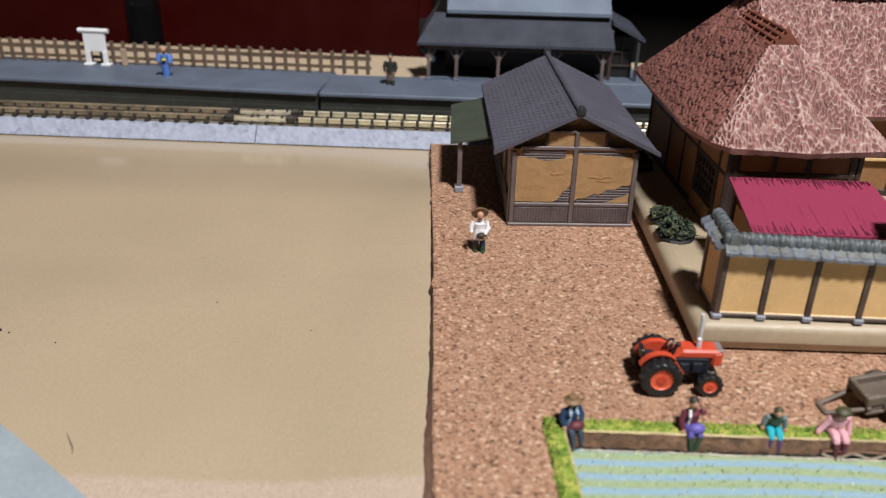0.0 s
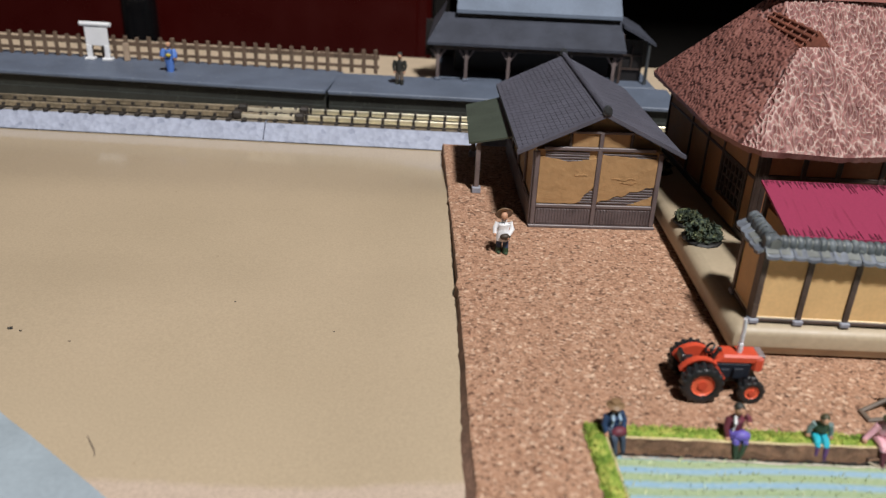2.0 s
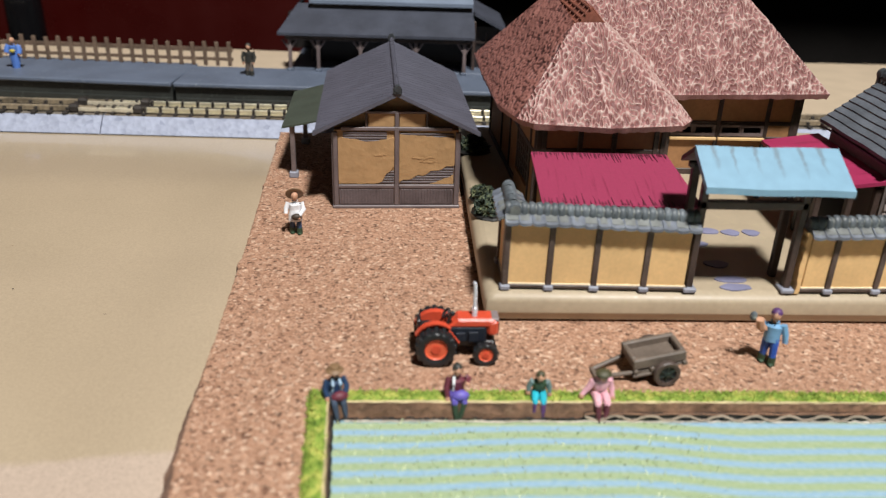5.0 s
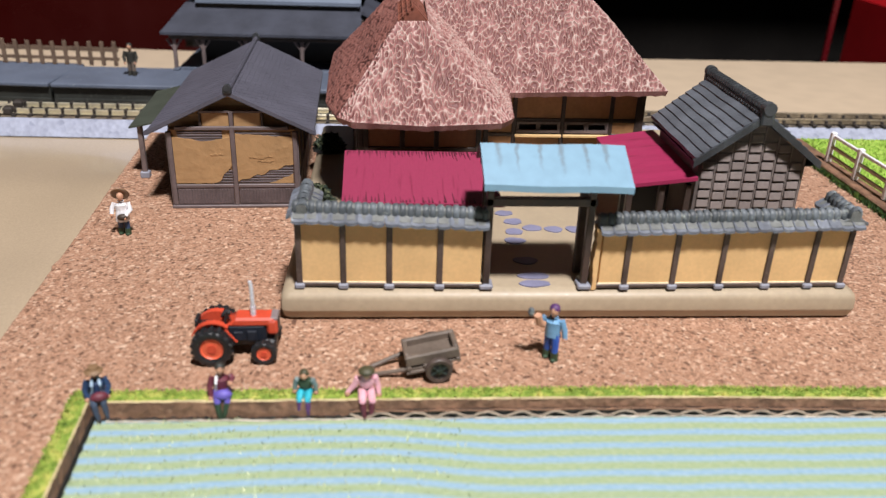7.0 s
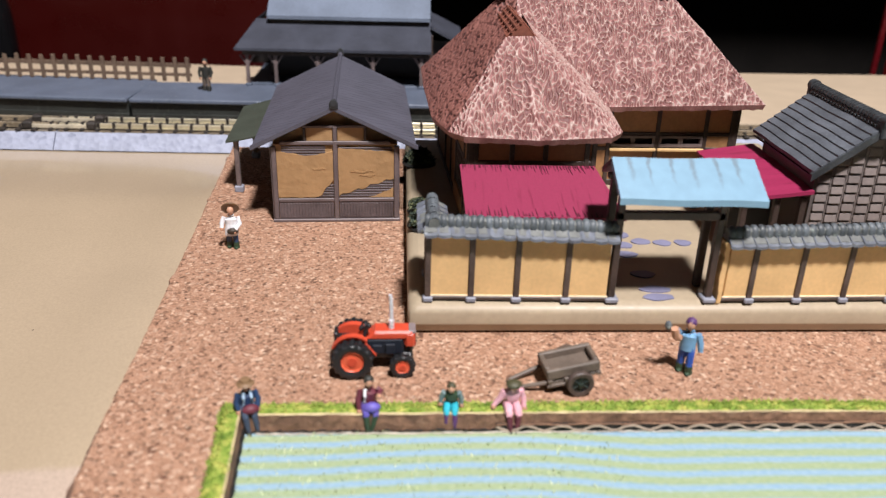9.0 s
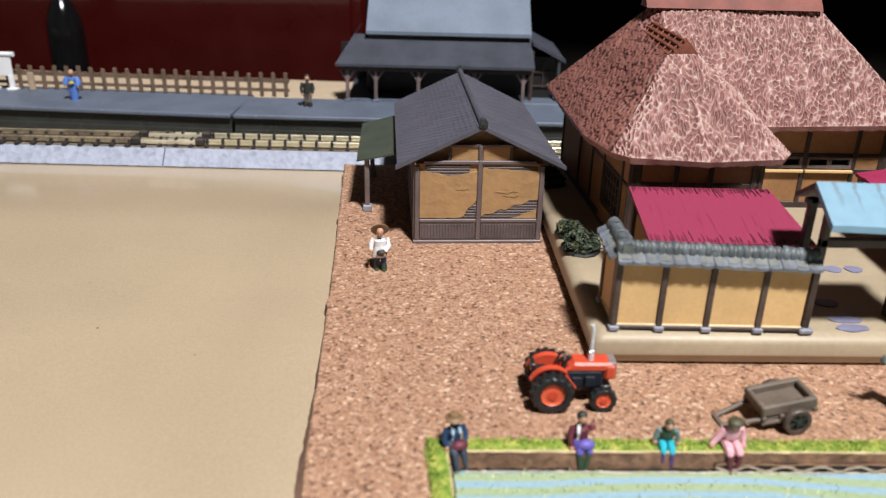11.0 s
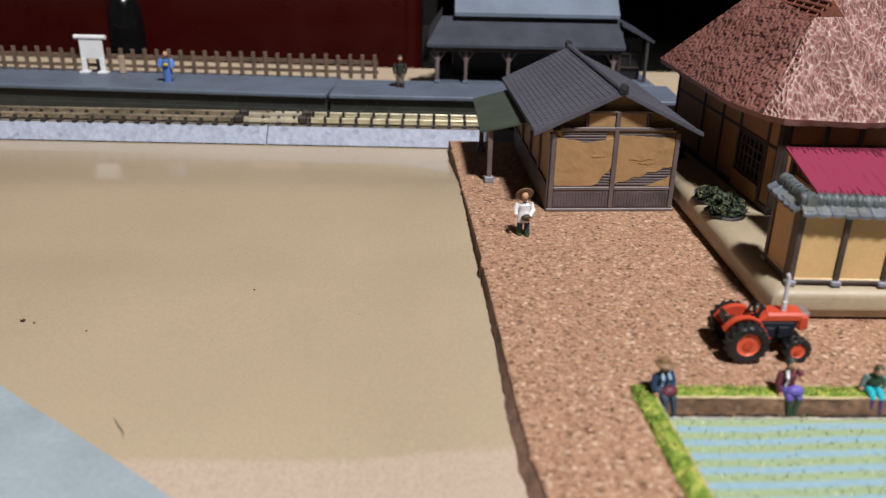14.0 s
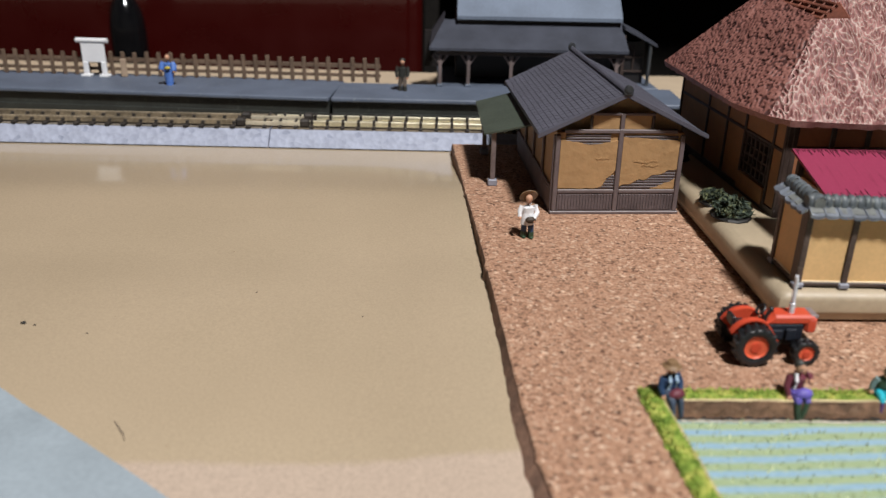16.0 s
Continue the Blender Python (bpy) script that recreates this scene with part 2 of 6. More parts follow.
def board_material():
    k, t, bsdf, pos, node = graph("tan_varnished_board")
    n1 = node("ShaderNodeTexNoise", [(pos, "Vector")], Scale=0.16, Detail=3.0)
    n2 = node("ShaderNodeTexNoise", [(pos, "Vector")], Scale=16.0, Detail=4.0)
    c = ramp(t, node, n1.outputs[0], [(0.3, (0.425, 0.335, 0.228)), (0.7, (0.47, 0.37, 0.255))])
    c = mixed(t, node, 1.0, c, ramp(t, node, n2.outputs[0], [(0.3, grey(0.91)), (0.7, grey(1.06))]), "MULTIPLY")
    v = node("ShaderNodeTexVoronoi", [(pos, "Vector")], Scale=0.9, Randomness=1.0)
    c = mixed(t, node, ramp(t, node, v.outputs["Distance"], [(0.018, grey(0.75)), (0.035, grey(0.0))]), c, (0.2, 0.13, 0.07))
    # towards the front the varnish ends and the pinkish bare board shows
    sep = node("ShaderNodeSeparateXYZ", [(pos, 0)])
    rag = node("ShaderNodeTexNoise", [(pos, "Vector")], Scale=2.5, Detail=3.0)
    yy = node("ShaderNodeMath", [(rag.outputs[0], 0)], operation="MULTIPLY_ADD")
    yy.inputs[1].default_value = 0.25
    t.links.new(sep.outputs[1], yy.inputs[2])
    edge = node("ShaderNodeMapRange", [(yy.outputs[0], 0)])
    edge.inputs[1].default_value, edge.inputs[2].default_value = -4.12, -4.3
    c = mixed(t, node, edge.outputs[0], c, mixed(t, node, 1.0, (0.51, 0.4, 0.315), ramp(t, node, n2.outputs[0], [(0.3, grey(0.84)), (0.7, grey(1.1))]), "MULTIPLY"))
    t.links.new(c, bsdf.inputs["Base Color"])
    bsdf.inputs["Roughness"].default_value = 0.45
    bsdf.inputs["Coat Weight"].default_value = 0.9
    bsdf.inputs["Coat Roughness"].default_value = 0.09
    bumped(t, node, bsdf, n2.outputs[0], 0.12, 0.004)
    return k


def ballast_material():
    k, t, bsdf, pos, node = graph("grey_ballast_plastic")
    v = node("ShaderNodeTexVoronoi", [(pos, "Vector")], Scale=4.5, Randomness=1.0)
    sep = node("ShaderNodeSeparateColor", [(v.outputs["Color"], 0)])
    n = node("ShaderNodeTexNoise", [(pos, "Vector")], Scale=3.0, Detail=4.0)
    c = ramp(t, node, sep.outputs[0], [(0.0, (0.25, 0.275, 0.36)), (0.12, (0.325, 0.352, 0.45)), (1.0, (0.355, 0.385, 0.485))])
    c = mixed(t, node, 1.0, c, ramp(t, node, n.outputs[0], [(0.35, grey(0.86)), (0.65, grey(1.04))]), "MULTIPLY")
    t.links.new(c, bsdf.inputs["Base Color"])
    bsdf.inputs["Roughness"].default_value = 0.7
    bumped(t, node, bsdf, v.outputs["Distance"], 0.55, 0.06)
    return k


def streaked(name, col, streak, axis_scale, amount, rough=0.5):
    """Painted sheet roof with darker streaks that run down the slope."""
    k, t, bsdf, pos, node = graph(name)
    sc = node("ShaderNodeVectorMath", [(pos, 0)], operation="MULTIPLY")
    sc.inputs[1].default_value = axis_scale
    n = node("ShaderNodeTexNoise", [(sc.outputs[0], "Vector")], Scale=1.0, Detail=4.0, Roughness=0.6)
    n2 = node("ShaderNodeTexNoise", [(pos, "Vector")], Scale=12.0, Detail=3.0)
    c = mixed(t, node, ramp(t, node, n.outputs[0], [(amount, grey(0.0)), (amount + 0.14, grey(0.85))]), col, streak)
    c = mixed(t, node, 1.0, c, ramp(t, node, n2.outputs[0], [(0.3, grey(0.94)), (0.7, grey(1.03))]), "MULTIPLY")
    t.links.new(c, bsdf.inputs["Base Color"])
    bsdf.inputs["Roughness"].default_value = rough
    bumped(t, node, bsdf, n.outputs[0], 0.25, 0.02)
    return k


def stained_sheet():
    """Sky-blue roof paint with six grey water stains that run down from the ridge."""
    k, t, bsdf, pos, node = graph("sky_blue_roof_paint")
    sep = node("ShaderNodeSeparateXYZ", [(pos, 0)])
    wob = node("ShaderNodeTexNoise", [(pos, "Vector")], Scale=3.0, Detail=3.0)
    fine = node("ShaderNodeTexNoise", [(pos, "Vector")], Scale=12.0, Detail=3.0)
    x = node("ShaderNodeMath", [(wob.outputs[0], 0), (sep.outputs[0], 2)], operation="MULTIPLY_ADD")
    x.inputs[1].default_value = 0.16
    total = None
    for place, width, reach in ((5.0, 0.1, 0.05), (5.42, 0.075, -0.05), (5.95, 0.08, 0.0), (6.42, 0.1, -0.15), (6.98, 0.075, -0.1), (7.45, 0.1, 0.05)):
        off = node("ShaderNodeMath", [(x.outputs[0], 0)], operation="SUBTRACT")
        off.inputs[1].default_value = place
        far = node("ShaderNodeMath", [(off.outputs[0], 0)], operation="ABSOLUTE")
        near = node("ShaderNodeMapRange", [(far.outputs[0], 0)])
        near.inputs[1].default_value, near.inputs[2].default_value = width, 0.0
        down = node("ShaderNodeMapRange", [(sep.outputs[1], 0)])
        down.inputs[1].default_value, down.inputs[2].default_value = reach - 0.2, 0.5
        one = node("ShaderNodeMath", [(near.outputs[0], 0), (down.outputs[0], 1)], operation="MULTIPLY")
        total = one.outputs[0] if total is None else node("ShaderNodeMath", [(total, 0), (one.outputs[0], 1)], operation="MAXIMUM").outputs[0]
    rag = node("ShaderNodeMath", [(total, 0), (ramp(t, node, fine.outputs[0], [(0.3, grey(0.6)), (0.6, grey(1.3))]), 1)], operation="MULTIPLY")
    c = mixed(t, node, ramp(t, node, rag.outputs[0], [(0.12, grey(0.0)), (0.75, grey(0.75))]), (0.19, 0.335, 0.445), (0.13, 0.175, 0.205))
    c = mixed(t, node, 1.0, c, ramp(t, node, wob.outputs[0], [(0.3, grey(0.93)), (0.7, grey(1.04))]), "MULTIPLY")
    t.links.new(c, bsdf.inputs["Base Color"])
    bsdf.inputs["Roughness"].default_value = 0.5
    bumped(t, node, bsdf, fine.outputs[0], 0.2, 0.01)
    return k


def grass_material(name, dark, mid, light):
    k, t, bsdf, pos, node = graph(name)
    n = node("ShaderNodeTexNoise", [(pos, "Vector")], Scale=4.5, Detail=4.0, Roughness=0.7)
    geo = t.nodes.new("ShaderNodeNewGeometry")
    c = ramp(t, node, n.outputs[0], [(0.32, dark), (0.5, mid), (0.66, light)])
    c = mixed(t, node, 1.0, c, ramp(t, node, geo.outputs["Random Per Island"], [(0, grey(0.75)), (1, grey(1.25))]), "MULTIPLY")
    t.links.new(c, bsdf.inputs["Base Color"])
    bsdf.inputs["Roughness"].default_value = 0.8
    return k


ROW, ROW_DRIFT = 0.394, ((-3.0, 1.0, 0.15), (2.0, 5.0, -0.3), (6.0, 12.0, -0.06))  # spacing of the paddy rows, and where they bend


def water_material():
    """Printed paddy sheet: wavering blue water lines between pale green planted bands."""
    k, t, bsdf, pos, node = graph("paddy_water_print")
    n0 = node("ShaderNodeTexNoise", [(pos, "Vector")], Scale=0.7, Detail=2.0)
    n1 = node("ShaderNodeTexNoise", [(pos, "Vector")], Scale=9.0, Detail=4.0, Roughness=0.65)
    sep = node("ShaderNodeSeparateXYZ", [(pos, 0)])
    y = node("ShaderNodeMath", [(n0.outputs[0], 0)], operation="MULTIPLY_ADD")
    y.inputs[1].default_value = 0.1
    t.links.new(sep.outputs[1], y.inputs[2])
    y2 = node("ShaderNodeMath", [(n1.outputs[0], 0)], operation="MULTIPLY_ADD")
    y2.inputs[1].default_value = 0.08
    t.links.new(y.outputs[0], y2.inputs[2])
    # the printed rows drift a little towards the back and then away from it
    run = y2.outputs[0]
    for x0, x1, rise in ROW_DRIFT:
        bend = node("ShaderNodeMapRange", [(sep.outputs[0], 0)])
        bend.interpolation_type = "SMOOTHSTEP"
        for i, val in enumerate((x0, x1, 0.0, -rise)):
            bend.inputs[i + 1].default_value = val
        run = node("ShaderNodeMath", [(run, 0), (bend.outputs[0], 1)], operation="ADD").outputs[0]
    ph = node("ShaderNodeMath", [(run, 0)], operation="MULTIPLY_ADD")
    ph.inputs[1].default_value, ph.inputs[2].default_value = 2 * math.pi / ROW, 2 * math.pi / ROW * (3.75 - 0.09) + math.pi / 2
    s = node("ShaderNodeMath", [(ph.outputs[0], 0)], operation="SINE")
    half = node("ShaderNodeMath", [(s.outputs[0], 0)], operation="MULTIPLY_ADD")
    half.inputs[1].default_value, half.inputs[2].default_value = 0.5, 0.5
    green = ramp(t, node, n1.outputs[0], [(0.3, (0.28, 0.365, 0.185)), (0.55, (0.335, 0.41, 0.225)), (0.75, (0.4, 0.465, 0.285))])
    blue = ramp(t, node, n1.outputs[0], [(0.3, (0.21, 0.37, 0.57)), (0.7, (0.3, 0.46, 0.63))])
    c = mixed(t, node, ramp(t, node, half.outputs[0], [(0.25, grey(0.05)), (0.95, grey(0.8))]), green, blue)
    t.links.new(c, bsdf.inputs["Base Color"])
    bsdf.inputs["Roughness"].default_value = 0.4
    bumped(t, node, bsdf, n1.outputs[0], 0.3, 0.02)
    return k


cork = cork_material()
cork_side = paint("cork_cut_edge_dark", (0.22, 0.125, 0.085), 0.9, 0.3, 2.0, 14.0, 0.6, 0.04)
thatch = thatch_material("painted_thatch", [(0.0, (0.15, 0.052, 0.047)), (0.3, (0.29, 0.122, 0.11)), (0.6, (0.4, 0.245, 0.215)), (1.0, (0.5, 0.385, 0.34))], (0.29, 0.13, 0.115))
# slopes turned from the lamp: no drybrush, and darker stops that paint their shade
thatch_shade_side = thatch_material("thatch_without_drybrush", [(0.0, (0.06, 0.02, 0.017)), (0.3, (0.125, 0.044, 0.036)), (0.65, (0.22, 0.086, 0.07)), (1.0, (0.29, 0.125, 0.1))], (0.26, 0.1, 0.078))
board_tan = board_material()
board_bare = paint("bare_fibre_board", (0.52, 0.41, 0.29), 0.6, 0.04, 0.8, 14.0, 0.2, 0.01)
ballast = ballast_material()
base_clay = paint("base_khaki_paint", (0.39, 0.315, 0.218), 0.48, 0.07, 0.5, 8.0, 0.1, 0.01, wear=(0.43, 0.36, 0.23))
plaster_front = paint("ochre_wall_paint", (0.72, 0.475, 0.22), 0.6, 0.07, 0.9, 11.0, 0.2, 0.01)
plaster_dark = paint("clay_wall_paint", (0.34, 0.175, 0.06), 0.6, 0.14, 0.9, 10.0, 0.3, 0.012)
# ochre house wall, its colour darkened to hold the shade under the eaves
plaster_eave_shade = paint("house_wall_paint", (0.33, 0.165, 0.07), 0.6, 0.14, 0.9, 10.0, 0.3, 0.012)
timber = paint("dark_brown_timber_paint", (0.052, 0.034, 0.028), 0.5, 0.3, 1.2, 14.0, 0.3, 0.012, wear=(0.12, 0.09, 0.075))
timber_worn = paint("worn_brown_post_paint", (0.085, 0.06, 0.05), 0.5, 0.3, 1.2, 12.0, 0.3, 0.012, wear=(0.17, 0.135, 0.11))
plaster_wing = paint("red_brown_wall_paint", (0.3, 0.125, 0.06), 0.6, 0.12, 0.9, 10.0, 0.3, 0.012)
timber_grey = paint("grey_brown_timber_paint", (0.155, 0.118, 0.112), 0.5, 0.2, 1.2, 14.0, 0.3, 0.012, wear=(0.26, 0.21, 0.2))
# near-black in place of deep shade under roofs and inside walls
deep_black = paint("black_shade_plastic", (0.012, 0.01, 0.01), 0.5, 0.2)
stone = paint("stone_grey_paint", (0.25, 0.26, 0.31), 0.6, 0.12, 1.5, 12.0)
stone_blue = paint("stepping_stone_paint", (0.2, 0.2, 0.3), 0.6, 0.1, 1.5, 12.0)
tile_grey = paint("weathered_tile_paint", (0.095, 0.11, 0.122), 0.5, 0.25, 1.3, 9.0, 0.5, 0.03, wear=(0.38, 0.42, 0.38), piecewise=0.3)
tile_eave = paint("eave_tile_paint", (0.14, 0.155, 0.185), 0.5, 0.2, 1.3, 9.0, 0.5, 0.03, wear=(0.37, 0.4, 0.4), piecewise=0.2)
tile_core = paint("wall_cap_mortar_paint", (0.16, 0.168, 0.16), 0.6, 0.25, 1.3, 9.0, 0.4, 0.02)
tile_dark = paint("dark_tile_paint", (0.105, 0.116, 0.135), 0.5, 0.2, 1.2, 14.0, 0.4, 0.02, wear=(0.16, 0.18, 0.19), piecewise=0.15)
tile_ridge = paint("dark_ridge_paint", (0.045, 0.05, 0.055), 0.5, 0.25, 1.2, 14.0, 0.4, 0.02, wear=(0.11, 0.13, 0.135))
shed_tile = paint("shed_tile_plastic", (0.088, 0.087, 0.112), 0.5, 0.1, 0.8, 14.0, 0.2, 0.01, wear=(0.115, 0.116, 0.14), piecewise=0.06)
shed_frame = paint("shed_frame_plastic", (0.135, 0.104, 0.104), 0.5, 0.12, 1.0, 14.0, 0.2, 0.01, wear=(0.2, 0.165, 0.16))
shed_slat = paint("shed_board_plastic", (0.105, 0.082, 0.085), 0.5, 0.2, 1.2, 14.0, 0.3, 0.012, wear=(0.17, 0.14, 0.14))
shed_mud = paint("shed_mud_wall_paint", (0.385, 0.23, 0.105), 0.62, 0.08, 1.3, 4.5, 0.7, 0.04)
namako_field = paint("kura_tile_plastic", (0.23, 0.192, 0.178), 0.5, 0.1, 1.2, 14.0, 0.2, 0.01, piecewise=0.08)
namako_joint = paint("kura_joint_paint", (0.12, 0.1, 0.092), 0.6, 0.12)
red_sheet = streaked("crimson_roof_paint", (0.265, 0.028, 0.074), (0.17, 0.012, 0.04), (11.0, 0.7, 0.7), 0.58)
red_sheet_side = streaked("crimson_side_roof_paint", (0.31, 0.023, 0.08), (0.15, 0.011, 0.034), (0.6, 4.0, 0.6), 0.56)
blue_sheet = stained_sheet()
green_sheet = paint("dark_green_roof_plastic", (0.054, 0.066, 0.05), 0.5, 0.12, 1.0, 12.0, 0.2, 0.01, wear=(0.085, 0.1, 0.075))
platform_grey = paint("platform_grey_plastic", (0.108, 0.132, 0.182), 0.55, 0.1, 0.7, 10.0, 0.15, 0.01, wear=(0.24, 0.27, 0.3))
platform_wall = paint("platform_wall_dark_plastic", (0.023, 0.026, 0.023), 0.6, 0.2, 1.0, 10.0, 0.4, 0.02, wear=(0.075, 0.082, 0.07))
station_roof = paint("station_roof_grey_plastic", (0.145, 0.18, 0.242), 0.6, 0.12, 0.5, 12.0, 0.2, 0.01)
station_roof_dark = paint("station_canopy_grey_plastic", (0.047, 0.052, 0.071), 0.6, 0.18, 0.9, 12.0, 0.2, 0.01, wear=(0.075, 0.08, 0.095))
sleeper_brown = paint("sleeper_plastic", (0.03, 0.024, 0.02), 0.6, 0.25, 1.5, 14.0, 0.3, 0.02)
track_bed = paint("track_bed_weathered", (0.17, 0.145, 0.115), 0.8, 0.3, 2.0, 11.0, 0.7, 0.05, wear=(0.42, 0.37, 0.28))
track_bed_clean = paint("track_bed_tan", (0.16, 0.125, 0.085), 0.6, 0.25, 2.0, 11.0, 0.5, 0.04, wear=(0.28, 0.23, 0.16))
joint_pale = paint("track_joint_pale", (0.5, 0.44, 0.33), 0.6, 0.15, 2.0, 11.0, 0.4, 0.03)
rail_metal = paint("rail_nickel", (0.8, 0.74, 0.56), 0.34, 0.1, 1.0, 14.0, 0.1, 0.005, metal=0.75)
# weathered rail; also paints the missing glint on the far track
rail_dull = paint("rail_weathered", (0.25, 0.2, 0.135), 0.6, 0.3, 1.0, 8.0, 0.2, 0.01, metal=0.3, wear=(0.34, 0.29, 0.22))
fence_brown = paint("fence_brown_plastic", (0.15, 0.1, 0.068), 0.55, 0.2, 1.5, 14.0)
white_plastic = paint("white_plastic", (0.8, 0.8, 0.82), 0.45, 0.04, 1.0, 12.0, 0.1, 0.005)
lacquer = paint("dark_red_lacquer", (0.042, 0.0024, 0.0018), 0.3, 0.1, 0.03, 0.3, 0.02, 0.01, coat=0.5)
black_gloss = paint("black_glass", (0.006, 0.006, 0.007), 0.12, 0.1, 0.5, 3.0, 0.0, 0.001)
black_cloth = paint("black_shelf_paint", (0.011, 0.0095, 0.0085), 0.8, 0.3, 0.1, 2.0, spec=0.14)
red_bright = paint("bright_red_plastic", (0.4, 0.009, 0.013), 0.35, 0.1, 0.2, 4.0, 0.05, 0.01)
red_gloss = paint("red_gloss_plastic", (0.1, 0.004, 0.007), 0.3, 0.1, 0.2, 4.0, 0.05, 0.01)
grass_light = grass_material("static_grass", (0.12, 0.215, 0.025), (0.255, 0.345, 0.052), (0.5, 0.48, 0.12))
grass_field = grass_material("bright_grass", (0.17, 0.32, 0.035), (0.28, 0.44, 0.06), (0.42, 0.53, 0.12))
seedling = grass_material("rice_seedling", (0.4, 0.48, 0.24), (0.52, 0.58, 0.34), (0.7, 0.72, 0.5))
leaf_dark = grass_material("shrub_leaf", (0.01, 0.02, 0.013), (0.03, 0.045, 0.03), (0.15, 0.165, 0.075))
bank_soil = paint("bank_brown_paint", (0.2, 0.108, 0.064), 0.75, 0.3, 2.2, 7.0, 1.0, 0.05, wear=(0.3, 0.19, 0.12))
bank_edge = paint("bank_cream_edge", (0.5, 0.4, 0.22), 0.7, 0.15, 2.0, 12.0)
tray_dark = paint("tray_seam_black", (0.012, 0.011, 0.01), 0.6, 0.2)
water_blue = water_material()
tractor_orange = paint("tractor_orange_paint", (0.58, 0.07, 0.032), 0.4, 0.08, 1.5, 14.0, 0.1, 0.006, coat=0.1)
tractor_black = paint("tractor_black_plastic", (0.013, 0.014, 0.016), 0.45, 0.2, 1.5, 14.0, 0.2, 0.01)
tractor_blue = paint("engine_blue_black", (0.014, 0.018, 0.028), 0.6, 0.2, 1.5, 14.0, 0.2, 0.01, spec=0.25)
clear_metal = paint("exhaust_silver_paint", (0.72, 0.72, 0.78), 0.25, 0.08, 2.0, 12.0, 0.1, 0.004, metal=0.2)
nose_grey = paint("tractor_nose_grey", (0.2, 0.16, 0.16), 0.5, 0.2, 1.5, 14.0, 0.1, 0.006)
rim_orange = paint("wheel_rim_orange", (0.68, 0.12, 0.055), 0.45, 0.08, 1.5, 14.0, 0.1, 0.006)
cart_iron = paint("cart_wheel_paint", (0.022, 0.032, 0.026), 0.4, 0.2, 1.5, 14.0, 0.2, 0.01)
cart_wood = paint("cart_brown_paint", (0.135, 0.103, 0.08), 0.6, 0.18, 1.5, 14.0, 0.3, 0.015, wear=(0.17, 0.14, 0.115))

# ---- the table, its board and the room round it ----
RB = -0.45  # top of the raised board under the railway; the top of the cork sheet is 0


def board_z(y):
    """The varnished board is slightly wavy: its back edge curls up to the railway board."""
    d = max(14.95 - y, 0)
    i = min(int(d / 0.05), len(BOW) - 2)
    return BOW[i] + (BOW[i + 1] - BOW[i]) * (d / 0.05 - i)


def ease(x, a, b):
    x = min(max((x - a) / (b - a), 0), 1)
    return x * x * (3 - 2 * x)


def board_lift(x, y):
    """Near the cork sheet the board bends up a little."""
    return 0.3 * ease(x, -9.6, -6.2) * ease(14.2 - y, 0, 6)


BOW = [RB + 0.004]
for i_ in range(1200):
    d_ = i_ * 0.05
    fall = 0.04 * (1 - ease(d_, 0.3, 1.9)) - (0.013 + 0.005 * min(d_, 4)) * ease(d_, 0.9, 1.5) * (1 - ease(d_, 4, 6)) + 0.058 * ease(d_, 4, 6) * (1 - ease(d_, 9, 11)) - 0.008 * ease(d_, 10, 12)
    BOW.append(BOW[-1] - 0.05 * fall)


def frange(a, b, step):
    return [a + step * i for i in range(int((b - a) / step + 1e-6) + 1)]


m = M().box((-70, -30, -3.0), (55, 14.94, -1.4), bev=0.1).prism([(-70, 14.95), (55, 14.95), (55, 32.2), (-8, 31.7), (-30, 33.5), (-70, 36.5)], "z", -3.0, RB)
tagged(new("ground_table", m.data("ground_table", board_bare)), "pale fibre board table top under the layout", "table top", kind="structure")
table_ = bpy.data.objects["ground_table"]
for x, y in ((-66, -27), (51, -27), (-66, 28.5), (51, 28.5)):
    part("leg", M().box((x - 2.2, y - 2.2, -73), (x + 2.2, y + 2.2, -3.0), bev=0.3), timber, table_, "dark wooden table leg")
m = M().slab([(-70, -29.9, 0), (-5.5, -29.9, 0), (-5.5, 15.5, 0), (-70, 15.5, 0)], 0.1, nu=72, nv=304, wave=lambda u, v: board_z(-29.9 + 45.4 * v) + board_lift(-70 + 64.5 * u, -29.9 + 45.4 * v))
tagged(new("ground_board", m.data("ground_board", board_tan, True)), "glossy tan varnished board beside the track", "board", kind="structure")

room = M()
room.box((-160, -170, -75), (200, 130, -73))
tagged(new("floor", room.data("floor", timber)), "dark wooden room floor under the table", "floor", kind="structure")
wall_paint = paint("room_wall_brown", (0.1, 0.088, 0.078), 0.8, 0.1, 0.02, 0.4, 0.1, 0.1)
for n, a, b in (("wall_north", (-160, 128, -73), (200, 132, 170)), ("wall_south", (-160, -172, -73), (200, -168, 170)), ("wall_west", (-164, -168, -73), (-160, 128, 170)), ("wall_east", (200, -168, -73), (204, 128, 170))):
    tagged(new(n, M().box(a, b).data(n, wall_paint)), "dim brown wall of the room", "wall", kind="structure")
tagged(new("ceiling", M().box((-160, -170, 170), (200, 130, 173)).data("ceiling", wall_paint)), "dim ceiling of the room", "ceiling", kind="structure")

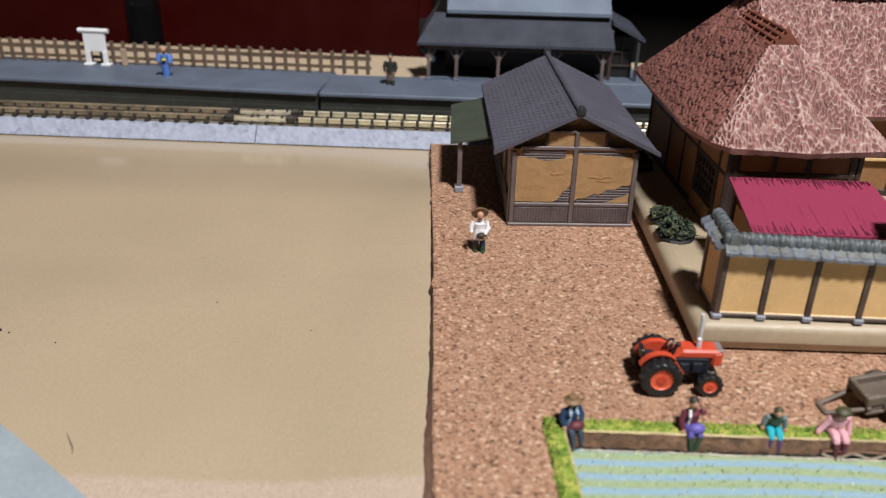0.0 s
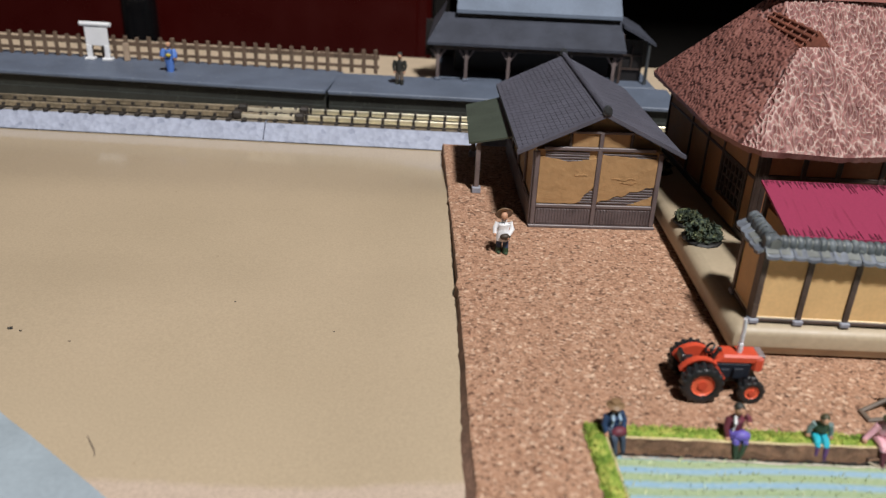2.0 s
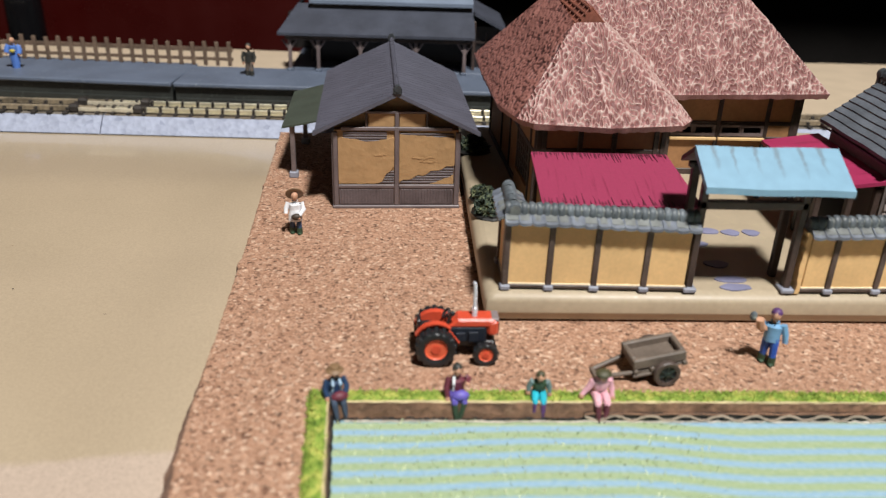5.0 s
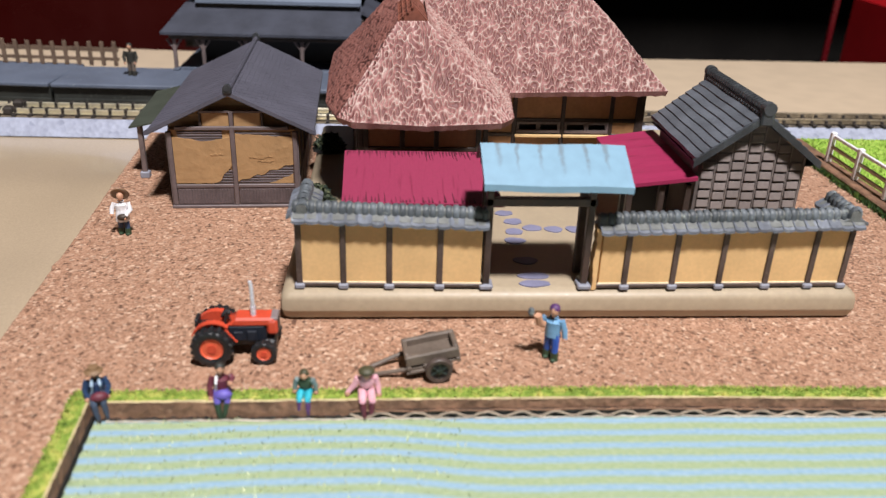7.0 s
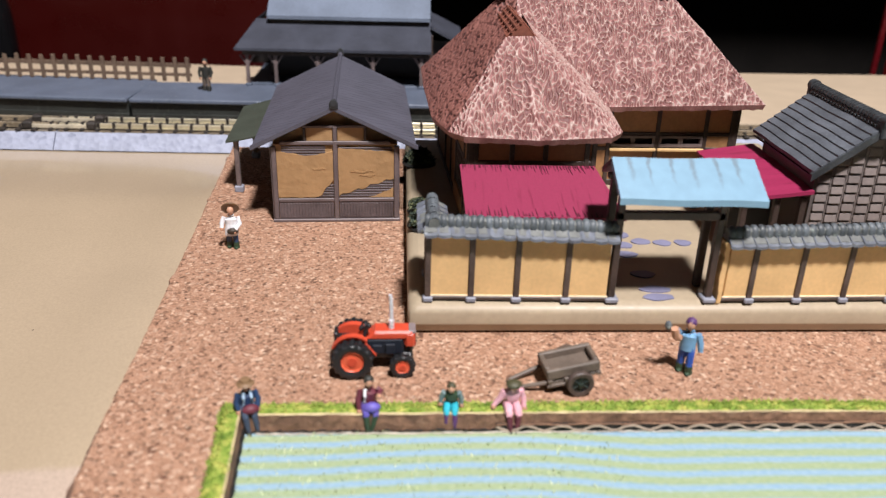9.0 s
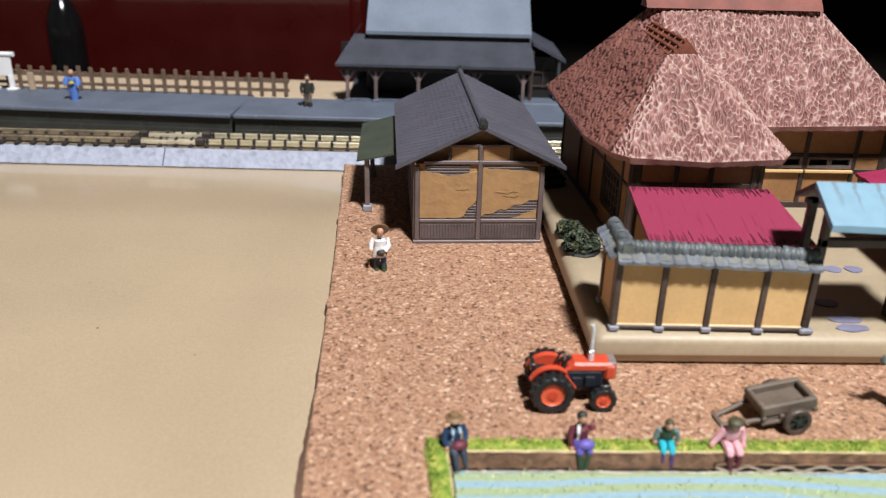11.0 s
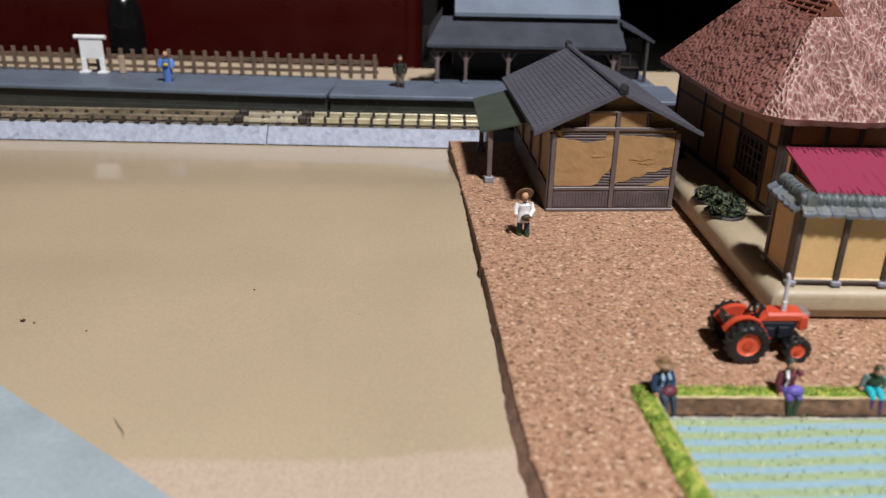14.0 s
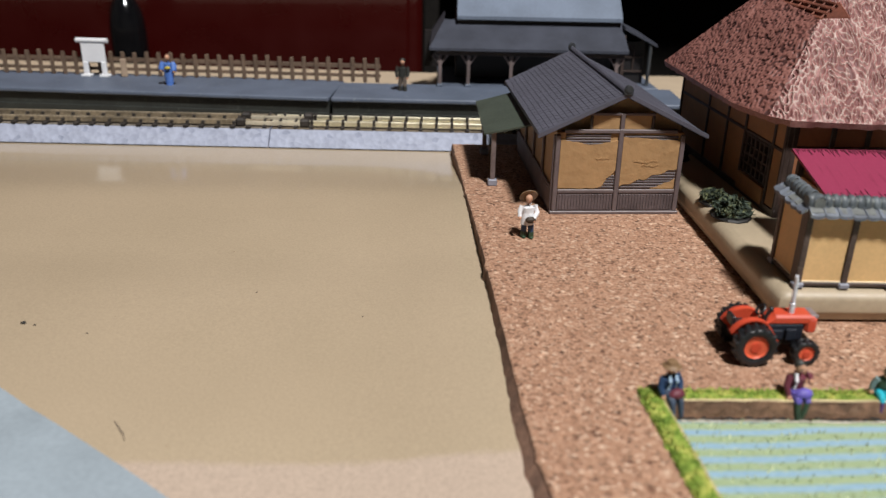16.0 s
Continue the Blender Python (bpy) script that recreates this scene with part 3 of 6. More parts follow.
# red lacquered cabinet, dark shelf and bottle behind the table
cab = thing("cabinet", (-38, 52, -73), "dark red lacquered cabinet behind the table", "cabinet")
part("body", M().box((-40, -1.0, 0), (29.6, 30, 110), bev=0.4), lacquer, cab)
part("door", M().box((-39, -1.9, 5), (-9, -1.02, 105), bev=0.3), lacquer, cab)
part("door", M().box((-8.4, -1.9, 5), (28.6, -1.02, 105), bev=0.3), lacquer, cab)
shelf = thing("shelf_unit", (24, 50, -73), "black open shelf unit in shadow behind the table", "shelf")
part("back_panel", M().box((-31, 28, 0), (50, 30, 95), bev=0.2), black_cloth, shelf)
part("side_panel", M().box((-32.35, 3, 0), (-31, 30, 95), bev=0.2), black_cloth, shelf)
part("side_panel", M().box((50, 0, 0), (51, 30, 95), bev=0.2), black_cloth, shelf)
part("top", M().box((-32.2, -0.3, 95.02), (51.2, 30.2, 96.6), bev=0.2), black_cloth, shelf)
part("board", M().box((-30.9, 0, 60), (49.9, 27.9, 61.5), bev=0.2), black_cloth, shelf)
bottle = M().lathe((0, 0, 0), [(0.9, 0), (1.2, 0.3), (1.27, 1.0), (1.3, 3.0), (1.3, 5.6), (1.28, 6.3), (1.22, 6.9), (1.13, 7.35), (1.0, 7.75), (0.85, 8.08), (0.68, 8.38), (0.52, 8.7), (0.45, 9.1), (0.44, 10.5), (0.44, 12.0), (0.54, 12.1), (0.54, 12.6), (0.3, 12.65)], 48)
solid("bottle", bottle, black_gloss, (-30.2, 46, -6.4), "black glossy glass bottle on a low side table", "bottle", smooth=True)
stand = thing("side_table", (-30, 46, -73), "low black side table behind the layout table", "table")
part("tabletop", M().box((-30, -9, 65), (20, 4.9, 66.55), bev=0.2), black_cloth, stand)
for x, y in ((-29, -8), (19, -8), (-29, 4), (19, 4)):
    part("leg", M().box((x - 0.8, y - 0.8, 0), (x + 0.8, y + 0.8, 65), bev=0.2), black_cloth, stand)
redbox = thing("toy_box", (43, 44, -11.5), "glossy red plastic toy box with dark trim on the shelf", "box")
part("body", M().box((-1.6, -3, 0), (14, 8, 13.2), bev=0.8), red_bright, redbox)
part("trim", M().box((-8.9, -3.2, 0), (-8.5, -2.8, 20), bev=0.2), red_gloss, redbox, "thin red upright trim")
part("foot", M().box((-10, -3.4, -0.5), (12.4, 8.4, 0), bev=0.1), black_cloth, redbox)

# ---- cork sheet ----
def bank_x(y):
    """The inner edge of the paddy's side bank."""
    return -3.41 - 0.06 * (y + 3.3)


rng = random.Random(4)
EDGE = [(-5.55, -14), (-5.88, -6), (-6.02, -4.8), (-6.12, -3.1), (-6.19, -1), (-6.3, 1.6), (-6.43, 5), (-6.65, 9), (-6.92, 14.55)]
left = []
for i in range(150):
    y = -14 + 28.55 * i / 149
    for (xa, ya), (xb, yb) in zip(EDGE, EDGE[1:]):
        if ya <= y <= yb + 1e-6:
            x = xa + (xb - xa) * (y - ya) / (yb - ya)
    left.append((x + rng.uniform(-0.012, 0.012) + (-0.05 if rng.random() < 0.03 else 0), y))
m = M()
n = len(left)
foot = [(x - 0.01 - 0.18 * min(max((3 - y) / 9, 0), 1) + rng.uniform(-0.015, 0.015), y, board_z(y) + board_lift(x, y) + 0.001) for x, y in left]
# rows of the sheet: rounded rim, cut face, and the far side, which follows the paddy's bank towards the front
vs = [(x + 0.07, y, 0) for x, y in left] + foot + [(19.0 if y > -3.15 else bank_x(y) - 0.2, y, 0) for _, y in left] + [(x + 0.02, y, -0.02) for x, y in left] + [(x, y, -0.09) for x, y in left]
m.add(vs, [], 0)
for i in range(n - 1):
    cutting = left[i][1] <= -3.15 < left[i + 1][1]
    if cutting:
        vs_ = [(bank_x(-3.15) - 0.2, left[i + 1][1], 0)]
        m.add(vs_, [])
        k_ = len(m.v) - 1
        m.f += [(i, 2 * n + i, k_, i + 1), (k_, 2 * n + i, 2 * n + i + 1)]
        m.m += [0, 0]
    else:
        m.f.append((i, 2 * n + i, 2 * n + i + 1, i + 1))
        m.m.append(0)
    m.f += [(3 * n + i, i, i + 1, 3 * n + i + 1), (4 * n + i, 3 * n + i, 3 * n + i + 1, 4 * n + i + 1), (n + i, 4 * n + i, 4 * n + i + 1, n + i + 1)]
    m.m += [0, 1, 1]
m.add([(left[-1][0], 14.55, 0), (19, 14.55, 0), (19, 14.55, -0.46), (left[-1][0] - 0.05, 14.55, -0.46)], [(0, 1, 2, 3)], 1)
m.add([(19, -3.2, 0), (19, 14.55, 0), (19, 14.55, -0.46), (19, -3.2, -0.98)], [(0, 1, 2, 3)], 1)
m.add([(left[0][0], -14, 0), (bank_x(-14), -14, 0), (bank_x(-14), -14, -0.98), (left[0][0] - 0.05, -14, -0.98)], [(3, 2, 1, 0)], 1)
tagged(new("ground_cork", m.data("ground_cork", [cork, cork_side])), "pressed cork sheet, reddish brown grains, dark cut edge", "cork sheet", kind="structure")

# grey road plate that lies on the board, cut off by a wide curve
m = M()
arc = [(-24.0, 2.8), (-20.0, 0.55), (-17.5, -1.2), (-16.5, -1.93), (-15.5, -2.72), (-14.8, -3.22), (-14.1, -3.75), (-13.4, -4.28), (-12.7, -4.82), (-11.95, -5.42), (-10.75, -6.5), (-9.27, -8.1), (-8.19, -9.8)]
m.prism([*arc, (-8.2, -29), (-60, -29), (-60, 10), (-30, 4.4)], "z", 0.002, 0.05)
m.v = [(x, y, z + board_z(y)) for x, y, z in m.v]
tagged(new("road_plate", m.data("road_plate", paint("road_grey_plastic", (0.3, 0.35, 0.39), 0.5, 0.08, 0.5, 9.0, 0.2, 0.01))), "smooth blue-grey curved road plate", "road", kind="structure")
m = M().tube([(x, y, board_z(y) + 0.014) for x, y in ((-13.74, -3.1), (-13.6, -3.3), (-13.45, -3.5), (-13.35, -3.7))], [0.008, 0.015, 0.015, 0.007], 6)
solid("fibre", m, cart_wood, (0, 0, 0), "small brown fibre lying on the tan board", "fibre")

g_ = random.Random(12)
for x, y, r in ((-17.25, 0.8, 0.05), (-16.95, 0.72, 0.025), (-15.6, 0.35, 0.02), (-12.2, 2.6, 0.02), (-9.4, 1.3, 0.018)):
    solid("crumb", M().ball((0, 0, r * 0.5), r, 0, 7, 5, (1.3, 1, 0.7), 0.3, g_), tray_dark, (x, y, board_z(y)), "tiny black crumb on the tan board", "crumb")

# ---- railway track ----
TZ = 0.64
prof = [(-1.28, 0), (-1.28, 0.05), (-1.36, 0.055), (-0.82, TZ), (0.82, TZ), (1.28, 0)]


def railway(at, rz, sections, label):
    """Straight lengths of track; the clean length has bright rails."""
    tk = thing("railway_track", at, label, "track", rz=rz)
    for a, b, clean in sections:
        part("roadbed", M().prism(prof, "x", a, b), ballast, tk)
        part("bed_top", M().box((a + 0.02, -0.78, TZ), (b - 0.02, 0.78, TZ + 0.03)), track_bed_clean if clean else track_bed, tk, "brown weathered bed top")
        for side in (-0.47, 0.47):
            r = M().box((a + 0.01, side - 0.052, TZ + 0.13), (b - 0.01, side + 0.052, TZ + 0.3), bev=0.04)
            r.box((a + 0.01, side - 0.12, TZ + 0.1), (b - 0.01, side + 0.12, TZ + 0.14))
            part("rail", r, rail_metal if clean else rail_dull, tk, "bright nickel rail" if clean else "dull weathered rail")
            if clean:
                for x in (a - 1.25, a + 1.32):
                    part("rail_joiner", M().box((x - 0.2, side - 0.2, TZ + 0.03), (x + 0.2, side + 0.2, TZ + 0.37), bev=0.08), sleeper_brown, tk, "black rail joiner")
                part("joint_plate", M().box((a - 1.05, side - 0.16, TZ + 0.09), (a + 1.14, side - 0.08, TZ + 0.26), bev=0.03), joint_pale, tk, "pale plate between the rail joiners")
    return tk


track = railway((-8.0, 16.36, RB), -1.5, [(-54.0, -30.8, False), (-30.75, -6.17, False), (-6.12, 12.6, True)], "straight model railway track on a grey ballast bed")
# far rails take the dull colour because the lamp's glint misses them
track_far = railway((20.0, 16.53, RB), 0.0, [(-15.3, 15.6, False), (15.65, 35.0, False)], "weathered model railway track behind the storehouse")

# ---- station platform with fence ----
def platform(name, x0, y0, length, rz, depth, label):
    p = thing(name, (x0, y0, RB), label, "platform", rz=rz)
    part("deck", M().box((0, -0.02, 1.16), (length, depth, 1.34), bev=0.04), platform_grey, p)
    w = M().prism([(0.2, 0), (0.2, 0.2), (0.15, 0.22), (0.15, 0.62), (0.19, 0.64), (0.19, 1.15), (depth - 0.1, 1.15), (depth - 0.1, 0)], "x", 0.02, length - 0.02)
    part("wall", w, platform_wall, p, "dark wall with fine ledges under the deck")
    return p


platform("station_platform", -12.1 - 32 * math.cos(radians(4.6)), 18.48 + 32 * math.sin(radians(4.6)), 31.96, -4.6, 3.8, "grey station platform with a dark ledged wall")
sb = M().box((-7.4, 21.42, RB), (2.85, 27.4, 0.89), bev=0.03)
solid("plinth", sb, platform_grey, (0, 0, 0), "grey plinth under the station building", "plinth")
platform("station_platform", -12.03, 18.48, 15.3, -1.9, 3.3, "grey station platform section under the station building")
PZ = 0.89

fence = thing("station_fence", (-10.45, 21.9, PZ), "brown picket fence at the back of the platform", "fence", rz=176.6)
for k in range(45):
    x = -0.25 + 0.57 * k
    part("post", M().box((x - 0.04, -0.05, 0), (x + 0.14, 0.05, 1.1 + rng.uniform(-0.04, 0.04)), bev=0.02), fence_brown, fence)
for z, w in ((0.22, 0.15), (0.63, 0.2)):
    part("rail", M().box((-0.35, -0.12, z), (25.2, -0.055, z + w), bev=0.02), fence_brown, fence)
solid("marker_post", M().box((-0.14, -0.08, 0), (0.14, 0.08, 0.84), bev=0.05), paint("pale_wood_post", (0.42, 0.31, 0.22), 0.6, 0.15), (-22.1, 22.3, PZ), "pale wooden marker post before the fence", "post")

sign = thing("station_sign", (-23.42, 22.3, PZ), "white plastic station name board on two legs", "sign", rz=-4)
sign.scale = (0.92, 0.92, 0.92)
part("board", M().box((-0.6, -0.05, 0.72), (0.6, 0.05, 1.75), bev=0.03), white_plastic, sign)
part("top_rail", M().tube([(-0.8, 0, 1.8), (0.8, 0, 1.8)], 0.12, 10), white_plastic, sign, smooth=True)
for x in (-0.47, 0.47):
    part("leg", M().box((x - 0.13, -0.08, 0.1), (x + 0.13, 0.08, 0.75), bev=0.03).box((x - 0.25, -0.2, 0), (x + 0.25, 0.2, 0.12), bev=0.04), white_plastic, sign)

# ---- station building ----
stn = thing("station_building", (-3.0, 22.6, PZ), "dark station building with grey roof and platform canopy", "station", rz=-1.5)
part("body", M().box((-3.6, 0.7, 0), (3.9, 4.6, 2.9), bev=0.03), deep_black, stn, "black wall in deep shade")
m = M().slab([(-4.8, -1.75, 1.78), (4.2, -1.75, 1.78), (4.2, 0.62, 2.75), (-4.15, 0.62, 2.75)], 0.12)
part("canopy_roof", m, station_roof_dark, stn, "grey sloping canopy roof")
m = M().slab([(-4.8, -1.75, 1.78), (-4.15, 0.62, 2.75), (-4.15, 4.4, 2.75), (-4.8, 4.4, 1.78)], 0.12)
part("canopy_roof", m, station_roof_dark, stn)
part("canopy_beam", M().box((-4.5, -1.5, 1.42), (4.1, -1.3, 1.62), bev=0.02), timber, stn)
m = M().slab([(-3.55, 0.05, 2.98), (4.15, 0.05, 2.98), (4.15, 2.6, 4.9), (-3.55, 2.6, 4.9)], 0.16)
m.slab([(-3.55, 2.6, 4.9), (4.15, 2.6, 4.9), (4.15, 5.2, 2.98), (-3.55, 5.2, 2.98)], 0.16)
part("roof", m, station_roof, stn, "pale grey sheet roof")
part("fascia", M().box((-3.5, 0.22, 2.62), (4.1, 0.4, 2.84)), deep_black, stn)
for x in (-4.3, -3.0, -1.05, 1.5, 3.75):
    p = M().box((x - 0.08, -1.48, 0.12), (x + 0.08, -1.32, 1.45), bev=0.02)
    p.tube([(x, -1.4, 0.95), (x - 0.33, -1.4, 1.42)], 0.055, 6).tube([(x, -1.4, 0.95), (x + 0.33, -1.4, 1.42)], 0.055, 6)
    post = part("post", p, timber_grey, stn)
    part("stone_foot", M().box((x - 0.14, -1.54, 0), (x + 0.14, -1.26, 0.12), bev=0.03), platform_grey, post)
m = M().slab([(4.2, -0.4, 2.7), (5.75, -0.55, 1.95), (5.75, 4.4, 1.95), (4.2, 4.4, 2.7)], 0.14)
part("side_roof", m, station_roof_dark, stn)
part("side_wall", M().box((-5.17, 3.7, 0), (-3.62, 4.3, 1.78)), deep_black, stn)
part("side_wall", M().box((4.15, 0.2, 0), (5.35, 4.2, 1.95)), deep_black, stn)
part("corner_post", M().box((5.4, -0.45, 0), (5.54, -0.3, 1.95), bev=0.02), tile_ridge, stn)
part("corner_post", M().box((4.15, -0.45, 0), (4.29, -0.3, 2.3), bev=0.02), timber, stn)
part("window_frame", M().box((4.35, 0.1, 0.55), (5.3, 0.18, 0.62)).box((4.35, 0.1, 1.2), (5.3, 0.18, 1.27)).box((4.8, 0.1, 0.6), (4.86, 0.18, 1.7)), timber, stn)

# ---- farmstead: clay base with house, storehouse, walls and gate ----
HB = 0.78
m = M()
lv = [(0.0, 0.14), (0.06, 0.12), (0.08, 0.0), (0.25, -0.052), (0.28, -0.065), (0.31, -0.065), (0.55, -0.055), (0.63, -0.03), (0.7, 0.03), (0.755, 0.12), (0.78, 0.24)]
vs = []
for z, inset in lv:
    x0, y0, x1, y1, r = inset, inset, 13.9 - inset, 13.4 - inset, 0.16
    vs += [(x0 + r, y0, z), (x1 - r, y0, z), (x1 - 0.3 * r, y0 + 0.3 * r, z), (x1, y0 + r, z), (x1, y1, z), (x0, y1, z), (x0, y0 + r, z), (x0 + 0.3 * r, y0 + 0.3 * r, z)]
fs = [(8 * j + i, 8 * j + (i + 1) % 8, 8 * j + 8 + (i + 1) % 8, 8 * j + 8 + i) for j in range(len(lv) - 1) for i in range(8)]
fs += [tuple(range(7, -1, -1))]
m.add(vs, fs)
base = thing("farm_base", (0, 0, 0), "khaki painted plinth with rounded edges on the cork", "plinth")
part("moulded_edge", m, base_clay, base, smooth=True)
part("yard", M().prism([(x, y) for x, y, z in vs[-8:]], "z", HB - 0.12, HB), base_clay, base)

for i, (x, y, rx, ry) in enumerate([(6.0, 0.35, 0.36, 0.17), (6.02, 0.75, 0.36, 0.17), (5.95, 1.6, 0.3, 0.2), (5.86, 2.8, 0.3, 0.19), (5.92, 3.4, 0.27, 0.2), (5.98, 4.1, 0.27, 0.2), (5.8, 4.7, 0.25, 0.18), (6.46, 3.65, 0.25, 0.2), (7.04, 3.57, 0.24, 0.2), (7.63, 3.58, 0.24, 0.2)]):
    out = [(rx * math.cos(a) * (1 + 0.12 * math.sin(2.3 * a + i)), ry * math.sin(a) * (1 + 0.1 * math.cos(3 * a + 2 * i))) for a in frange(0, 5.9, math.pi / 8)]
    s = M().prism(out, "z", 0, 0.03)
    solid("stepping_stone", s, stone_blue, (x, y, HB), "flat blue-grey stepping stone on the yard", "stone", "stepping stones")


def timber_wall(parent, p0, p1, z0, z1, posts, rails, panel, post_mat, pw=0.13, rw=0.1, thick=0.3, sill=None, skip=(), ends=None):
    """A framed wall between two ground points: a panel in each bay, posts and rails proud of them, on the right-hand side."""
    a, b = Vector((*p0, 0)), Vector((*p1, 0))
    d = (b - a).normalized()
    ang = math.degrees(math.atan2(d.y, d.x))
    length = (b - a).length
    inward = Vector((-d.y, d.x, 0))

    def bx(u0, u1, w0, w1, za, zb, bev=0.015):
        c = a + d * (u0 + u1) / 2 + inward * (w0 + w1) / 2
        hu, hw = (u1 - u0) / 2, (w1 - w0) / 2
        return (c.x - hu, c.y - hw, za), (c.x + hu, c.y + hw, zb), bev, ang

    def put(name, mat_, args, label=""):
        lo, hi, bev, rz = args
        return part(name, M().box(lo, hi, 0, bev, rz), mat_, parent, label)

    levels = sorted({z0, z1, *rails})
    bays = sorted({*posts, *(ends or ())})
    for i, (u, v) in enumerate(zip(bays, bays[1:])):
        for j, (za, zb) in enumerate(zip(levels, levels[1:])):
            if (i, j) not in skip:
                put("wall_panel", panel, bx(u + pw * 0.4, v - pw * 0.4, 0.05, thick, za + 0.01, zb - 0.01))
    for u in posts:
        put("post", post_mat, bx(u - pw / 2, u + pw / 2, 0, thick - 0.02, z0, z1))
    for z in rails:
        put("rail", post_mat, bx(posts[0] + pw / 2, posts[-1] - pw / 2, 0.015, 0.1, z - rw / 2, z + rw / 2))
    if sill:
        put("sill", post_mat, bx(0, length, 0.01, thick - 0.03, z0 - 0.02, z0 + sill))


# farmhouse
house = thing("farmhouse", (5.5, 8.5, HB), "thatched farmhouse with clay walls and dark timber frame", "house")
hx, hy = 5.5, 8.5


def hp(x, y):
    return (x - hx, y - hy)


HT = 2.75  # wall height above the plinth
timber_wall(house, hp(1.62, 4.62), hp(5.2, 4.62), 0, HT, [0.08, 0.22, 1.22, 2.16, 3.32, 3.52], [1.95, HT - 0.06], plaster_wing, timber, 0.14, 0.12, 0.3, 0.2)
timber_wall(house, hp(1.12, 12.5), hp(1.58, 4.62), 0, HT, [0.07, 2.55, 4.1, 5.4, 7.2, 7.83], [1.85], plaster_eave_shade, timber, 0.09, 0.09, 0.3, 0.2, skip=((3, 0),))
timber_wall(house, hp(5.2, 8.3), hp(10.72, 8.3), 0, HT, [0.0, 1.3, 2.87, 4.45, 5.45], [1.25, 1.75, HT - 0.06], plaster_eave_shade, timber, 0.14, 0.12, 0.3, 0.2, skip=((1, 1), (2, 1)))
timber_wall(house, hp(5.2, 4.68), hp(5.2, 8.3), 0, HT, [0.07, 1.2, 2.4, 3.5], [1.75], plaster_eave_shade, timber, 0.12, 0.1, 0.3, 0.2)
timber_wall(house, hp(10.72, 8.3), hp(10.72, 12.4), 0, HT, [0.07, 1.3, 2.6, 4.03], [1.75], plaster_eave_shade, timber, 0.12, 0.1, 0.3, 0.2)
timber_wall(house, hp(10.72, 12.4), hp(1.45, 12.4), 0, HT, [0.07, 3, 6, 9.2], [1.75], plaster_eave_shade, timber, 0.12, 0.1, 0.3, 0.2)
# solid black block that paints the shade of the rooms
part("core", M().box((*hp(1.95, 5.0), 0.0), (*hp(4.9, 12.1), 2.7)).box((*hp(4.9, 8.62), 0.0), (*hp(10.4, 12.1), 2.7)), deep_black, house, "black shade inside the walls")
# barred window of the left wall
d = Vector((1.58 - 1.12, 4.62 - 12.5, 0)).normalized()
wc = Vector((1.12, 12.5, 0)) + Vector((-d.y, d.x, 0)) * 0.08 + d * 6.3
ang = math.degrees(math.atan2(d.y, d.x))
bars = M()
for k in range(6):
    q = Vector((*hp(wc.x, wc.y), 0)) + d * (-0.7 + 0.28 * k)
    bars.box((q.x - 0.035, q.y - 0.05, 0.62), (q.x + 0.035, q.y + 0.05, 1.82), 0, 0.01, ang)
for k in range(5):
    q = Vector((*hp(wc.x, wc.y), 0))
    bars.box((q.x - 0.84, q.y - 0.04, 0.64 + 0.27 * k), (q.x + 0.84, q.y + 0.04, 0.7 + 0.27 * k), 0, 0.01, ang)
q = Vector((*hp(wc.x, wc.y), 0))
part("wall_panel", M().box((q.x - 0.84, q.y - 0.06, 0.1), (q.x + 0.84, q.y + 0.16, 0.6), 0, 0.015, ang), plaster_eave_shade, house)
part("lattice_window", bars, timber, house, "dark lattice window")
# low windows under the main eave
for u0, u1 in ((1.38, 2.8), (2.95, 4.38)):
    x0, x1 = hp(5.2 + u0, 0)[0], hp(5.2 + u1, 0)[0]
    fr = M().box((x0, -0.22, 1.33), (x1, -0.08, 1.42)).box((x0, -0.22, 1.62), (x1, -0.08, 1.7))
    for q in (0, 0.48, 0.52, 1):
        xx = x0 + (x1 - x0 - 0.08) * q
        fr.box((xx, -0.2, 1.42), (xx + 0.08, -0.08, 1.62))
    part("window_frame", fr, timber_grey, house, "grey-brown low window frame")
    part("window_sill", M().box((x0 - 0.05, -0.3, 1.2), (x1 + 0.05, -0.2, 1.29), bev=0.015), plaster_front, house, "ochre sill under the window")

# thatched roof: hipped main roof, hipped wing, smoke gable on the wing ridge
def wave_set(seed, low, high, count=72):
    """Waves in all directions, with lengths between low and high of the pitch."""
    g = random.Random(seed)
    rows = []
    for _ in range(count):
        v = Vector((g.gauss(0, 1), g.gauss(0, 1), g.gauss(0, 1))).normalized() * g.uniform(low, high)
        rows.append((*v, g.uniform(0, 6.283)))
    return np.array(rows)


EVEN, UNEVEN = wave_set(77, 0.85, 1.15), wave_set(78, 0.5, 1.7)


